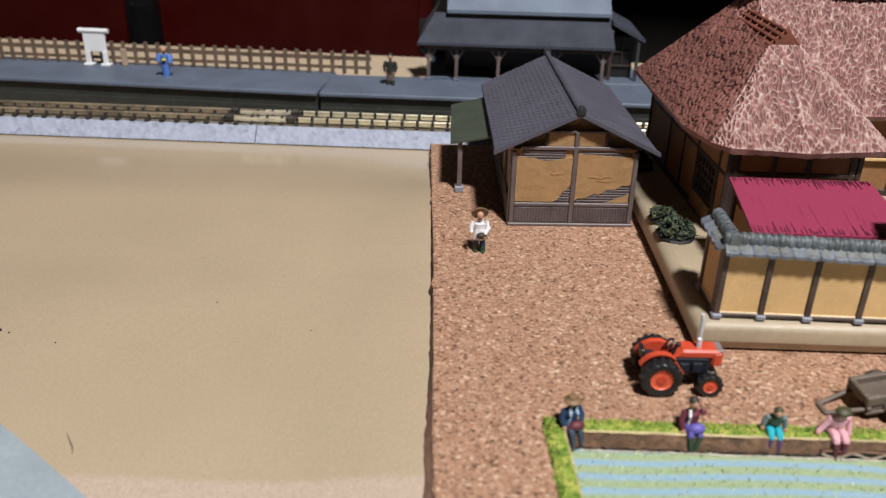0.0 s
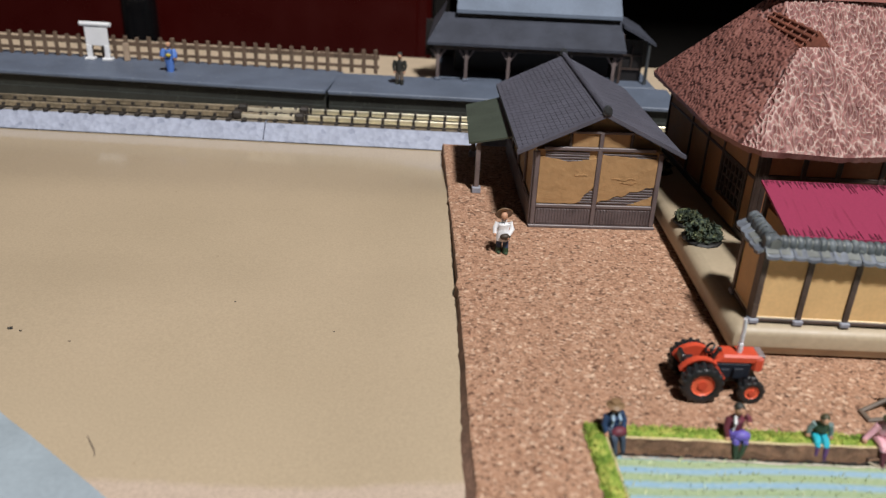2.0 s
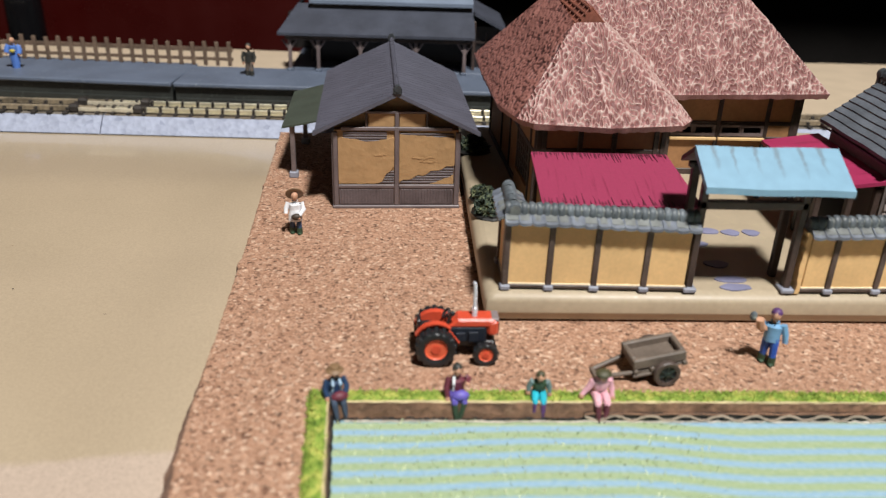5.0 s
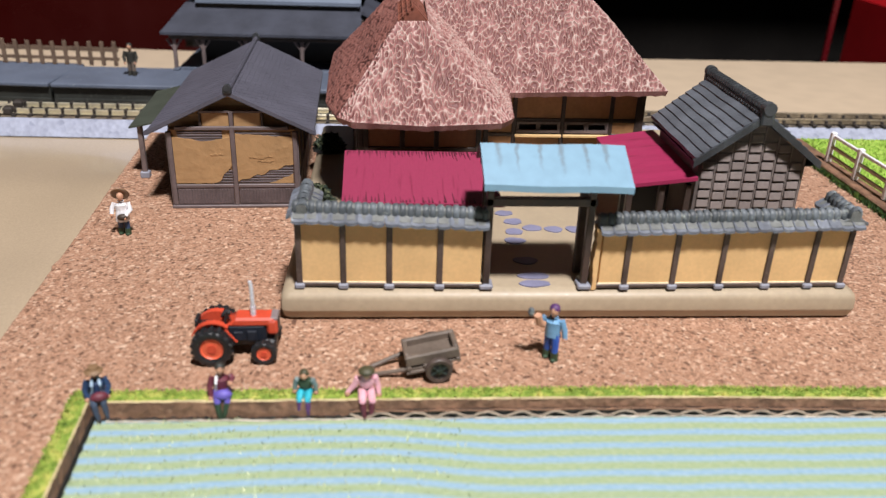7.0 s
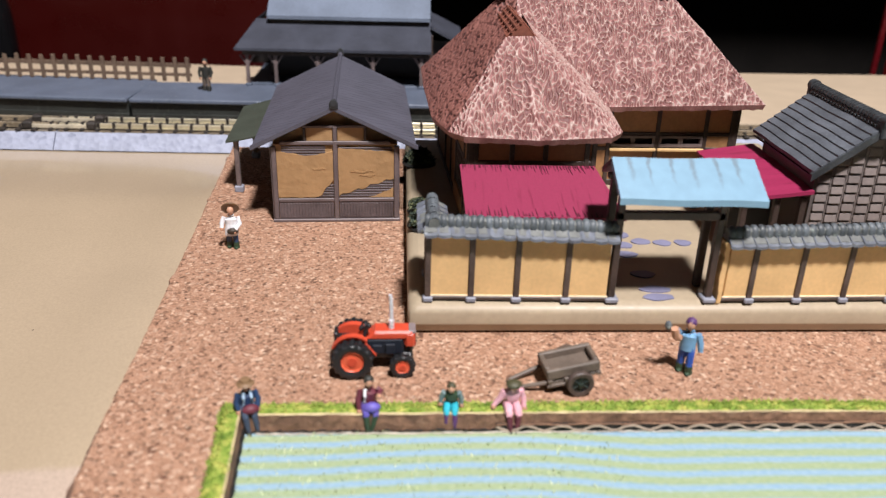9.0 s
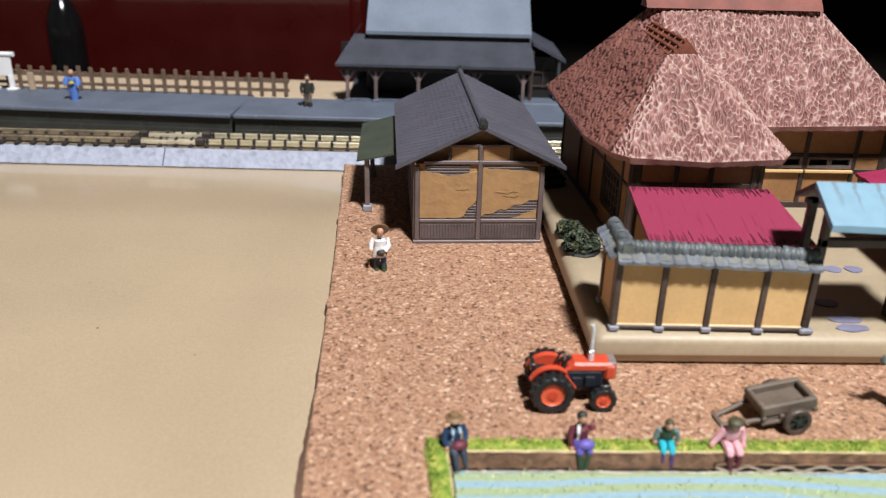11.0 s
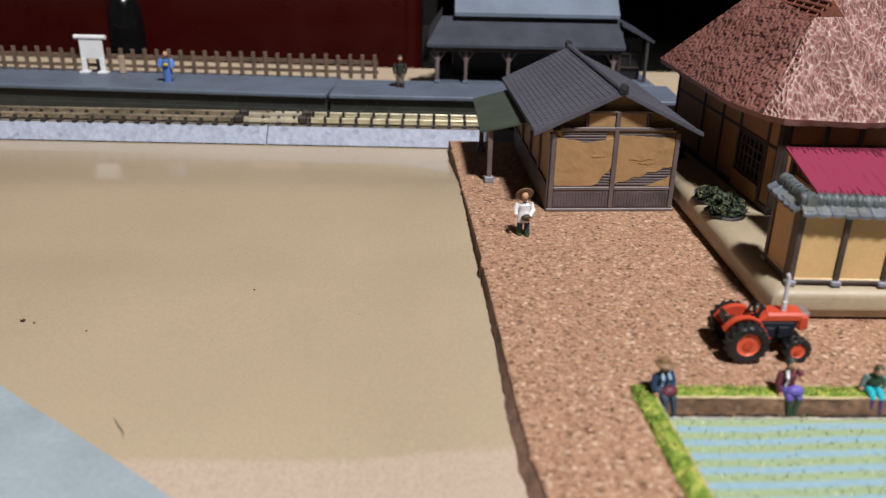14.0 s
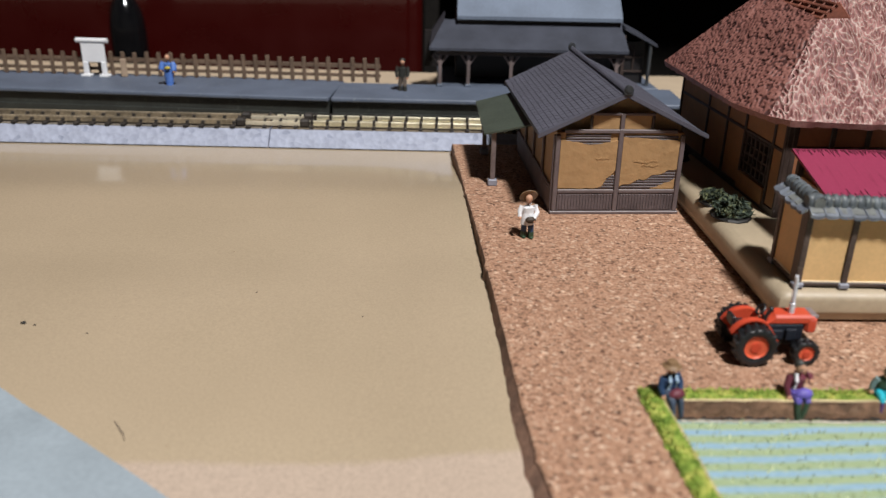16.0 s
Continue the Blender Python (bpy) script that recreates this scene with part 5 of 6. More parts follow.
for z, x0, x1 in ((0.72, -SW + 0.14, -0.07), (0.72, 0.07, SW - 0.14), (2.55, -SW + 0.25, SW - 0.25)):
    part("front_rail", M().box((x0, -0.025, z - 0.055), (x1, 0.09, z + 0.06), bev=0.02), shed_frame, shed)
SLAT = M().box((-0.025, -0.018, -0.23), (0.025, 0.005, 0.23), bev=0.008).data("slat", shed_slat)
for x0, x1 in ((-SW + 0.16, -0.09), (0.09, SW - 0.16)):
    w = part("wainscot", M().box((x0, 0.0, 0.12), (x1, 0.06, 0.66)), shed_slat, shed, "grey-brown slatted boards")
    for x in frange(x0 + 0.06, x1 - 0.08, 0.09):
        piece("slat", SLAT, w, (x + 0.025, 0, 0.39))
part("gable_post", M().box((-0.06, -0.02, 2.62), (0.06, 0.06, 3.06), bev=0.015), shed_frame, shed)
part("gable_rail", M().box((-0.95, -0.01, 3.02), (0.95, 0.06, 3.1), bev=0.015), shed_frame, shed)
part("gable_rail", M().box((-0.95, -0.01, 2.62), (-0.87, 0.06, 3.02), bev=0.015).box((0.87, -0.01, 2.62), (0.95, 0.06, 3.02), bev=0.015), timber, shed)


def mud(outline):
    """Mud plaster left on the wall, with a ragged edge and thickness."""
    return M().prism(outline, "y", 0.0, 0.07)


def ragged(x0, x1, z0, z1, bite, seed):
    """The outline of a plaster panel whose named corners have broken off."""
    r = random.Random(seed)
    pts = []
    for i in range(15):
        x = x0 + (x1 - x0) * i / 14
        pts.append((x, z0 + max(0, bite(i / 14, 0)) + r.uniform(0, 0.03)))
    for i in range(15):
        x = x1 - (x1 - x0) * i / 14
        pts.append((x, z1 - max(0, bite(1 - i / 14, 1)) - r.uniform(0, 0.03)))
    return pts


part("mud_panel", mud(ragged(-SW + 0.15, -0.08, 0.8, 2.47, lambda u, top: (0.2 * (1 - abs(u - 0.55) * 1.6) + 0.12 if top else 2.2 * (u - 0.74) + 0.04 * math.sin(u * 31)), 3)), shed_mud, shed, "broken ochre mud plaster")
part("mud_panel", mud(ragged(0.08, SW - 0.15, 0.8, 2.47, lambda u, top: (0.08 + 0.1 * u if top else 0.04 + 0.58 * u + 0.035 * math.sin(u * 24)), 5)), shed_mud, shed, "broken ochre mud plaster")
part("mud_panel", mud([(SW - 0.9, 0.8), (SW - 0.17, 0.8), (SW - 0.17, 1.12), (SW - 0.3, 1.02), (SW - 0.45, 0.98), (SW - 0.7, 0.86)]), shed_mud, shed, "broken ochre mud plaster")
for x0, x1, z0, z1 in ((-0.75, -0.08, 0.8, 1.28), (0.1, SW - 0.16, 0.8, 1.42), (-SW + 0.3, -0.3, 2.12, 2.48), (0.1, SW - 0.2, 2.25, 2.48)):
    for z in frange(z0 + 0.02, z1 - 0.05, 0.085):
        part("lath", M().box((x0, 0.015, z), (x1, 0.062, z + 0.055), bev=0.008), shed_slat, shed, "bare wall lath under the broken plaster")
for x0, x1, z in ((0.45, 1.15, 1.66), (0.7, 1.2, 1.54), (-0.7, -0.3, 1.75)):
    c = random.Random(int(z * 100))
    up = [(x0 + (x1 - x0) * i / 7, z + c.uniform(-0.02, 0.03)) for i in range(8)]
    dn = [(x, y - 0.012 - 0.045 * math.sin(math.pi * (i + 0.3) / 7.6)) for i, (x, y) in enumerate(up)]
    part("plaster_flake", M().prism(dn + up[::-1], "y", -0.014, 0.01), shed_mud, shed, "lifted flake of mud plaster")
for sgn in (-1, 1):
    for k in range(5):
        y = 0.12 + k * (SL - 0.2) / 4
        part("side_post", M().box((sgn * SW - 0.05, y - 0.06, 0.1), (sgn * SW + 0.03, y + 0.06, SH), bev=0.015), shed_frame, shed)
    part("side_rail", M().box((sgn * SW - 0.04, 0.15, 0.7), (sgn * SW + 0.025, SL - 0.15, 0.8), bev=0.015), shed_frame, shed)
    part("side_wainscot", M().box((sgn * SW - 0.05, 0.15, 0.1), (sgn * SW + 0.012, SL - 0.15, 0.7)), timber_grey, shed)
RW, RE, RR_ = 2.45, 2.5, 3.68
for sgn in (-1, 1):
    q = [(0, -0.22, RR_), (sgn * RW, -0.22, RE), (sgn * RW, SL + 0.6, RE), (0, SL + 0.6, RR_)]
    part("roof_board", M().slab(q, 0.1), shed_tile, shed)
    t = M()
    nx, ny = 17, 62
    for i in range(nx):
        u0, u1 = i / nx, (i + 1.0) / nx
        for j in range(ny):
            y0 = -0.23 + (SL + 0.85) * j / ny
            y1 = y0 + (SL + 0.85) / ny * 0.965
            lift = 0.004 * ((i * 7 + j * 13) % 5 - 2) / 2
            xa, xb = sgn * RW * u0, sgn * RW * u1
            za, zb = RR_ - (RR_ - RE) * u0 + 0.008 + lift, RR_ - (RR_ - RE) * u1 + 0.024 + lift
            t.add([(xa, y0, za), (xb, y0, zb), (xb, y1, zb), (xa, y1, za), (xb, y0, zb - 0.05), (xb, y1, zb - 0.05), (xa, y0, za - 0.03), (xa, y1, za - 0.03)], [(0, 1, 2, 3), (1, 4, 5, 2), (0, 6, 4, 1), (3, 2, 5, 7)])
    part("roof_tiles", t, shed_tile, shed, "rows of small grey roof tiles")["kind"] = "stuff"
    part("verge", M().slab([(0, -0.27, RR_ + 0.05), (sgn * RW * 1.02, -0.27, RE + 0.03), (sgn * RW * 1.02, -0.13, RE + 0.03), (0, -0.13, RR_ + 0.05)], 0.12), shed_tile, shed)
rd = part("ridge", M().tube([(0, -0.26, RR_ + 0.06), (0, SL + 0.62, RR_ + 0.06)], 0.062, 10), shed_tile, shed)
for y in frange(-0.2, SL + 0.5, 0.145):
    part("ridge_tile", M().tube([(0, y - 0.042, RR_ + 0.065), (0, y + 0.042, RR_ + 0.065)], 0.08, 10), shed_tile, rd)
for y in (-0.26, SL + 0.6):
    part("end_tile", M().box((-0.13, y - 0.06, RR_ - 0.02), (0.13, y + 0.1, RR_ + 0.2), bev=0.05).tube([(0, y - 0.08, RR_ + 0.17), (0, y + 0.1, RR_ + 0.17)], 0.1, 10), tile_ridge, rd, smooth=True)

lean = thing("lean_to_roof", (-5.5, 11.4, 0), "dark green sheet lean-to roof on posts beside the shed", "lean-to")
part("roof", M().slab([(-0.55, -1.95, 1.78), (0.95, -2.5, 2.25), (0.75, 2.1, 2.3), (-0.62, 2.0, 1.95)], 0.06, nu=10, nv=6, wave=lambda u, v: 0.008 * math.sin(u * 60)), green_sheet, lean)
for x, y, h in ((-0.22, -1.85, 1.86), (-0.26, 1.85, 1.94)):
    p = part("post", M().box((x - 0.08, y - 0.08, 0.2), (x + 0.08, y + 0.08, h), bev=0.02), timber_grey, lean)
    part("stone_foot", M().box((x - 0.15, y - 0.14, 0), (x + 0.15, y + 0.14, 0.22), bev=0.03), stone, p, "pale grey stone foot")
part("beam", M().box((-0.3, -1.95, 1.72), (-0.14, 1.95, 1.84), bev=0.02), timber_grey, lean)

# ---- shrubs on the plinth ----
def shrub(at, r, label, seed, count=230):
    g = random.Random(seed)
    s = thing("shrub", at, label, "shrub")
    part("base", M().ball((0, 0, 0.02), r, 0, 12, 6, (1.18, 1.3, 0.2), 0.08, g), tray_dark, s)
    lf = M()
    for _ in range(count):
        a, e = g.uniform(0, 6.283), math.asin(g.uniform(0.05, 1.0))
        q = r * g.uniform(0.75, 1.05)
        c = Vector((q * math.cos(a) * math.cos(e), 1.1 * q * math.sin(a) * math.cos(e), 0.1 + 0.85 * q * math.sin(e)))
        u = Vector((g.gauss(0, 1), g.gauss(0, 1), g.gauss(0, 0.6))).normalized()
        w = u.cross(Vector((g.gauss(0, 1), g.gauss(0, 1), g.gauss(0, 1)))).normalized()
        l, b = g.uniform(0.08, 0.17), g.uniform(0.035, 0.07)
        lf.add([c - u * l, c + w * b, c + u * l, c - w * b, c + u.cross(w) * 0.03], [(0, 1, 4), (1, 2, 4), (2, 3, 4), (3, 0, 4)])
    part("foliage", lf, leaf_dark, s)
    core = M().ball((0, 0, 0.1), r * 0.82, 0, 12, 8, (1, 1.1, 0.8), 0.12, g)
    part("core", core, leaf_dark, s)
    return s


shrub((0.5, 4.75, HB), 0.5, "low dark green shrub with yellowish tips", 1)
shrub((0.35, 5.85, HB), 0.36, "low dark green shrub", 2)
shrub((0.42, 10.4, HB), 0.5, "dark shrub in the shade beside the house", 3)

# ---- tractor ----
tr = thing("tractor", (-0.75, -1.37, 0), "orange toy farm tractor with black tyres and silver exhaust", "tractor", rz=1.0)
tr.scale = (0.94, 0.94, 0.94)
part("chassis", M().box((-0.75, -0.2, 0.3), (0.55, 0.2, 0.52), bev=0.05).box((-0.75, -0.42, 0.36), (-0.35, 0.42, 0.5), bev=0.04).box((0.42, -0.4, 0.2), (0.56, 0.4, 0.32), bev=0.03), tractor_black, tr)
part("engine", M().box((-0.25, -0.23, 0.42), (0.62, 0.23, 0.85), bev=0.05).box((-0.1, -0.31, 0.5), (0.12, -0.24, 0.72), bev=0.02).box((0.2, -0.31, 0.48), (0.42, -0.24, 0.74), bev=0.02), tractor_blue, tr, "blue-black engine block")
bonnet = M().box((-0.24, -0.23, 0.81), (0.84, 0.23, 1.03), bev=0.08)
# the rear end slants towards the driver
bonnet.v[:] = [(x + (0.15 if x < 0.2 and z > 0.96 else 0), y, z) for x, y, z in bonnet.v]
part("bonnet", bonnet, tractor_orange, tr, smooth=True)
part("grille", M().box((0.64, -0.24, 0.6), (0.89, 0.24, 0.99), bev=0.07), tractor_orange, tr, smooth=True)
part("nose_cap", M().box((0.72, -0.2, 0.94), (0.9, 0.2, 1.035), bev=0.04), nose_grey, tr, "worn grey nose of the bonnet", smooth=True)
part("grille_slot", M().box((0.885, -0.17, 0.6), (0.902, 0.17, 0.92)), tractor_black, tr)
part("exhaust", M().tube([(0.34, -0.05, 1.02), (0.34, -0.05, 1.26), (0.34, -0.05, 1.28), (0.335, -0.05, 1.55), (0.33, -0.05, 1.8), (0.31, -0.05, 1.9)], [0.065, 0.065, 0.048, 0.048, 0.046, 0.04], 10), clear_metal, tr, "silver upright exhaust", smooth=True)
part("seat", M().box((-0.95, -0.17, 0.72), (-0.62, 0.17, 0.8), bev=0.04).box((-0.98, -0.17, 0.76), (-0.89, 0.17, 0.98), bev=0.04), tractor_black, tr)
part("platform", M().box((-0.62, -0.38, 0.5), (-0.2, 0.38, 0.56), bev=0.02), tractor_black, tr)
part("lever", M().tube([(-0.3, -0.2, 0.72), (-0.27, -0.2, 1.0), (-0.2, -0.2, 1.16)], [0.045, 0.04, 0.045], 8).ball((-0.18, -0.2, 1.18), 0.065, 0, 8, 6), tractor_black, tr, "black hand lever", smooth=True)
part("strut", M().tube([(-0.25, -0.42, 0.85), (-0.02, -0.4, 0.52)], 0.028, 6), tractor_orange, tr)
part("front_weight", M().box((0.55, -0.26, 0.22), (0.84, 0.26, 0.46), bev=0.06), tractor_black, tr)
sw = part("steering_column", M().tube([(-0.2, 0, 0.85), (-0.3, 0, 1.06)], 0.03, 8), tractor_black, tr)
ring = M().lathe((0, 0, 0), [(0.1, -0.02), (0.13, -0.03), (0.15, 0), (0.13, 0.03), (0.1, 0.02)], 14, 0, "z", True)
ring.v[:] = [(x * 0.6 - z * 0.8 - 0.31, y, x * 0.8 + z * 0.6 + 1.08) for x, y, z in ring.v]
part("steering_wheel", ring, tractor_black, sw, smooth=True)
for sgn in (-1, 1):
    fm = M()
    vs = []
    for i in range(9):
        a = radians(50 + 105 * i / 8)
        for r in (0.495, 0.525):
            for y in (0.2, 0.36):
                vs.append((-0.55 + r * math.cos(a), sgn * y, 0.46 + r * math.sin(a) * 1.02))
    fs = []
    for i in range(8):
        b = 4 * i
        fs += [(b, b + 1, b + 5, b + 4), (b + 2, b + 6, b + 7, b + 3), (b, b + 4, b + 6, b + 2), (b + 1, b + 3, b + 7, b + 5)]
    fs += [(0, 2, 3, 1), (32, 33, 35, 34)]
    fm.add(vs, fs)
    part("mudguard", fm, tractor_orange, tr)
    arc = [(-0.55 + 0.5 * math.cos(radians(a)), 0.46 + 0.5 * math.sin(radians(a))) for a in range(50, 156, 15)]
    part("mudguard_plate", M().prism([(-0.86, 0.52)] + [(-0.23, 0.52)] + arc, "y", min(sgn * 0.2, sgn * 0.24), max(sgn * 0.2, sgn * 0.24)), tractor_orange, tr)
    for x, r, w, y0 in ((-0.55, 0.47, 0.3, 0.36), (0.59, 0.295, 0.2, 0.4)):
        yc = sgn * (y0 + w / 2)
        wheel = part("wheel", M().lathe((x, yc, r), [(0.12, -w * 0.3), (r * 0.5, -w * 0.3), (r * 0.55, -w * 0.42), (r * 0.55, w * 0.42), (r * 0.5, w * 0.3), (0.12, w * 0.3)], 20, 0, "y"), rim_orange, tr, "orange wheel rim", smooth=True)
        ty = M().lathe((x, yc, r), [(r * 0.56, -w * 0.4), (r * 0.7, -w * 0.5), (r * 0.88, -w * 0.48), (r * 0.95, -w * 0.38), (r * 0.96, w * 0.38), (r * 0.88, w * 0.48), (r * 0.7, w * 0.5), (r * 0.56, w * 0.4)], 96 if r > 0.4 else 72, 0, "y", True)
        # lugs: every third slice of the tread stands proud, slanted across the width
        for i, (px, py, pz) in enumerate(ty.v):
            rad = math.hypot(px - x, pz - r)
            if rad > r * 0.9:
                a = math.atan2(pz - r, px - x) + (py - yc) * 0.9
                f = 1.07 if math.sin(a * (16 if r > 0.4 else 12)) > 0.1 else 0.98
                ty.v[i] = (x + (px - x) * f, py, r + (pz - r) * f)
        part("tyre", ty, tractor_black, wheel, "black lugged tyre")
        part("hub", M().lathe((x, yc + sgn * w * 0.22, r), [(0.02, -0.05), (r * 0.24, -0.05), (r * 0.22, 0.06), (0.05, 0.08)], 12, 0, "y"), tractor_orange, wheel)

# ---- hand cart ----
ct = thing("cart", (3.5, -2.03, 0), "brown two-wheeled wooden hand cart with open box", "cart")
ct.matrix_basis = pose(3.45 * S, -2.06 * S, 0.0, 0, -9.5, 6)
part("floor", M().box((-0.54, -0.36, 0.44), (0.54, 0.36, 0.5), bev=0.02), cart_wood, ct)
for n, a, b in (("side_board", (-0.58, -0.4, 0.42), (0.58, -0.28, 0.66)), ("side_board", (-0.58, 0.28, 0.42), (0.58, 0.4, 0.66)), ("end_board", (-0.58, -0.275, 0.42), (-0.47, 0.275, 0.66)), ("end_board", (0.47, -0.275, 0.42), (0.58, 0.275, 0.66))):
    part(n, M().box(a, b, bev=0.03), cart_wood, ct)
for sgn in (-1, 1):
    for x in (-0.53, -0.17, 0.2, 0.53):
        part("stake", M().box((x - 0.05, sgn * 0.38 - 0.05, 0.24 if abs(x) < 0.5 else 0.33), (x + 0.05, sgn * 0.38 + 0.05, 0.43), bev=0.015), cart_wood, ct)
    part("side_rail", M().box((-0.6, sgn * 0.38 - 0.045, 0.24), (0.4, sgn * 0.38 + 0.045, 0.31), bev=0.015), cart_wood, ct)
    part("shaft", M().tube([(0.5, sgn * 0.34, 0.36), (-0.6, sgn * 0.32, 0.33), (-1.3, sgn * 0.16, 0.26)], 0.05, 7), cart_wood, ct)
    wc = (0.08, sgn * 0.53, 0.29)
    wheel = part("wheel", M().lathe(wc, [(0.03, -0.03), (0.21, -0.03), (0.21, 0.03), (0.03, 0.03)], 18, 0, "y"), tractor_black, ct, "dark spoked wheel")
    part("tyre", M().lathe(wc, [(0.19, -0.06), (0.27, -0.07), (0.29, -0.04), (0.29, 0.04), (0.27, 0.07), (0.2, 0.06)], 24, 0, "y", True), timber_worn, wheel, "dark grey-brown tyre")
    for k in range(3):
        q = radians(20 + 60 * k)
        part("spoke", M().tube([(wc[0] - 0.2 * math.cos(q), wc[1] + sgn * 0.04, wc[2] - 0.2 * math.sin(q)), (wc[0] + 0.2 * math.cos(q), wc[1] + sgn * 0.04, wc[2] + 0.2 * math.sin(q))], 0.018, 6), cart_iron, wheel)
    part("hub", M().lathe((wc[0], wc[1] + sgn * 0.05, wc[2]), [(0.02, -0.04), (0.06, -0.03), (0.05, 0.04)], 10, 0, "y"), cart_iron, wheel)
part("axle", M().tube([(0.08, -0.53, 0.29), (0.08, 0.53, 0.29)], 0.035, 8), tractor_black, ct)
part("hitch", M().box((-1.36, -0.2, 0.22), (-1.26, 0.2, 0.3), bev=0.02), cart_wood, ct)

# ---- small painted figurines ----
def dye(name, col):
    return paint("figurine_" + name, col, 0.55, 0.12, 3.0, 14.0, 0.2, 0.01)


skin, white_c, navy, blue_c, purple = dye("flesh", (0.55, 0.3, 0.19)), dye("white", (0.78, 0.78, 0.8)), dye("navy", (0.02, 0.05, 0.12)), dye("blue", (0.02, 0.09, 0.42)), dye("purple", (0.13, 0.1, 0.42))
teal, pink, maroon, dark_c, sky, straw = dye("teal", (0.02, 0.4, 0.5)), dye("pink", (0.75, 0.4, 0.46)), dye("maroon", (0.13, 0.025, 0.04)), dye("dark", (0.03, 0.03, 0.025)), dye("sky", (0.16, 0.34, 0.54)), dye("straw", (0.2, 0.12, 0.06))
kimono, plum, green_c, yellow_c = dye("kimono", (0.09, 0.2, 0.56)), dye("plum", (0.1, 0.04, 0.14)), dye("green", (0.03, 0.06, 0.03)), dye("yellow", (0.5, 0.4, 0.05))


pale_c, slate, olive, grey_c, bag_dark = dye("pale", (0.4, 0.55, 0.7)), dye("slate", (0.05, 0.07, 0.11)), dye("olive", (0.06, 0.055, 0.025)), dye("grey", (0.17, 0.24, 0.24)), dye("bag", (0.04, 0.025, 0.015))


def figurine(at, rz, label, mats, h=1.3, seated=False, hat="", arms=((0.2, -0.12, 0.55), (-0.2, -0.12, 0.55)), skirt=False, load=False, straps=(), coat=False, bow=0.0, sleeve=2, legs=(0.0, 0.0), raised=None):
    """A tiny doll facing -y. mats: shoes, trousers, coat, flesh, hat, extra, bag, shins."""
    k = h / 1.3
    m = M()
    z0 = 0.0
    shin = 0 if len(mats) < 8 else 7
    if seated:
        for sx, drift in zip((-0.09, 0.09), legs):
            m.tube([(sx, 0.05, 0.12), (sx * 1.1, -0.2, 0.12), (sx * 1.15, -0.29, 0.07), (sx * 1.15, -0.32, 0.0)], [0.1, 0.095, 0.085, 0.075], 8, 1)
            m.tube([(sx * 1.15, -0.31, 0.04), (sx * 1.1 + drift * 0.5, -0.34, -0.2), (sx + drift, -0.34, -0.4)], [0.075, 0.066, 0.055], 7, shin)
            m.tube([(sx + drift, -0.33, -0.37), (sx + drift, -0.38, -0.44), (sx + drift, -0.46, -0.46)], [0.06, 0.06, 0.04], 7, 0)
        z0 = -0.48
    else:
        if skirt:
            m.tube([(0, 0, 0.0), (0, 0, 0.1), (0, 0, 0.3), (0, 0.01, 0.62)], [0.15, 0.165, 0.19, 0.22], 12, 1, flat=0.8)
        else:
            for sx, sy in ((-0.1, 0.04), (0.1, -0.05)):
                m.tube([(sx, sy, 0.12), (sx * 0.9, sy * 0.6, 0.35), (sx * 0.7, 0, 0.62)], [0.075, 0.085, 0.1], 8, 1)
                m.tube([(sx, sy, 0.0), (sx, sy, 0.2)], [0.09, 0.085], 8, 0)
                m.ball((sx, sy - 0.06, 0.04), 0.08, 0, 8, 5, (0.8, 1.3, 0.5))
    m.tube([(0, 0, 0.56 + z0), (0, 0, 0.72 + z0), (0, 0.01 - bow * 0.3, 0.92 + z0), (0, -bow * 0.6, 1.03 + z0)], [0.17, 0.165, 0.2, 0.1], 12, 2, flat=0.72)
    for sx, (ex, ey, ez) in zip((1, -1), arms):
        m.tube([(sx * 0.18, -bow * 0.4, 0.97 + z0), (sx * 0.25, ey * 0.3, 0.5 * (0.97 + ez) + z0), (ex, ey, ez + z0)], [0.1, 0.125, 0.1] if skirt else [0.075, 0.07, 0.055], 8, sleeve)
        m.ball((ex, ey - 0.02, ez - 0.02 + z0), 0.055 + 0.012 * seated, 3, 7, 5)
    if raised:
        # bare forearm held up, with a bundle in the fist
        ex, ey, ez = raised
        m.tube([(-0.18, -0.1, 0.84 + z0), (-0.25, -0.17, 0.9 + z0), (ex, ey, ez + z0)], [0.08, 0.09, 0.085], 8, 3)
        m.ball((ex - 0.14, ey - 0.03, ez + 0.05 + z0), 0.085, len(mats) - 1, 8, 6, (0.9, 0.8, 1.35))
    hz = 1.17 - 0.35 * bow
    m.tube([(0, -bow * 0.5, 1.0 + z0), (0, -bow * 0.8, hz - 0.06 + z0)], 0.05, 8, 3)
    m.ball((0, -0.01 - bow, hz + z0), 0.115, 3, 10, 7, (0.9, 1, 1.1))
    hr = 0.2 if seated else 0.27
    if hat == "straw":
        m.lathe((0, -bow, hz + 0.04 + z0), [(hr, -0.02), (hr + 0.01, 0.0), (0.13, 0.05), (0.11, 0.12), (0.02, 0.14)], 16, 4)
    elif hat == "tilted":
        # straw hat pushed back so that its brim frames the face
        n0 = len(m.v)
        m.lathe((0, 0, 0), [(0.0, 0.0), (0.25, -0.015), (0.26, 0.005), (0.13, 0.04), (0.11, 0.12), (0.02, 0.14)], 18, 4)
        ca, sa = math.cos(radians(-58)), math.sin(radians(-58))
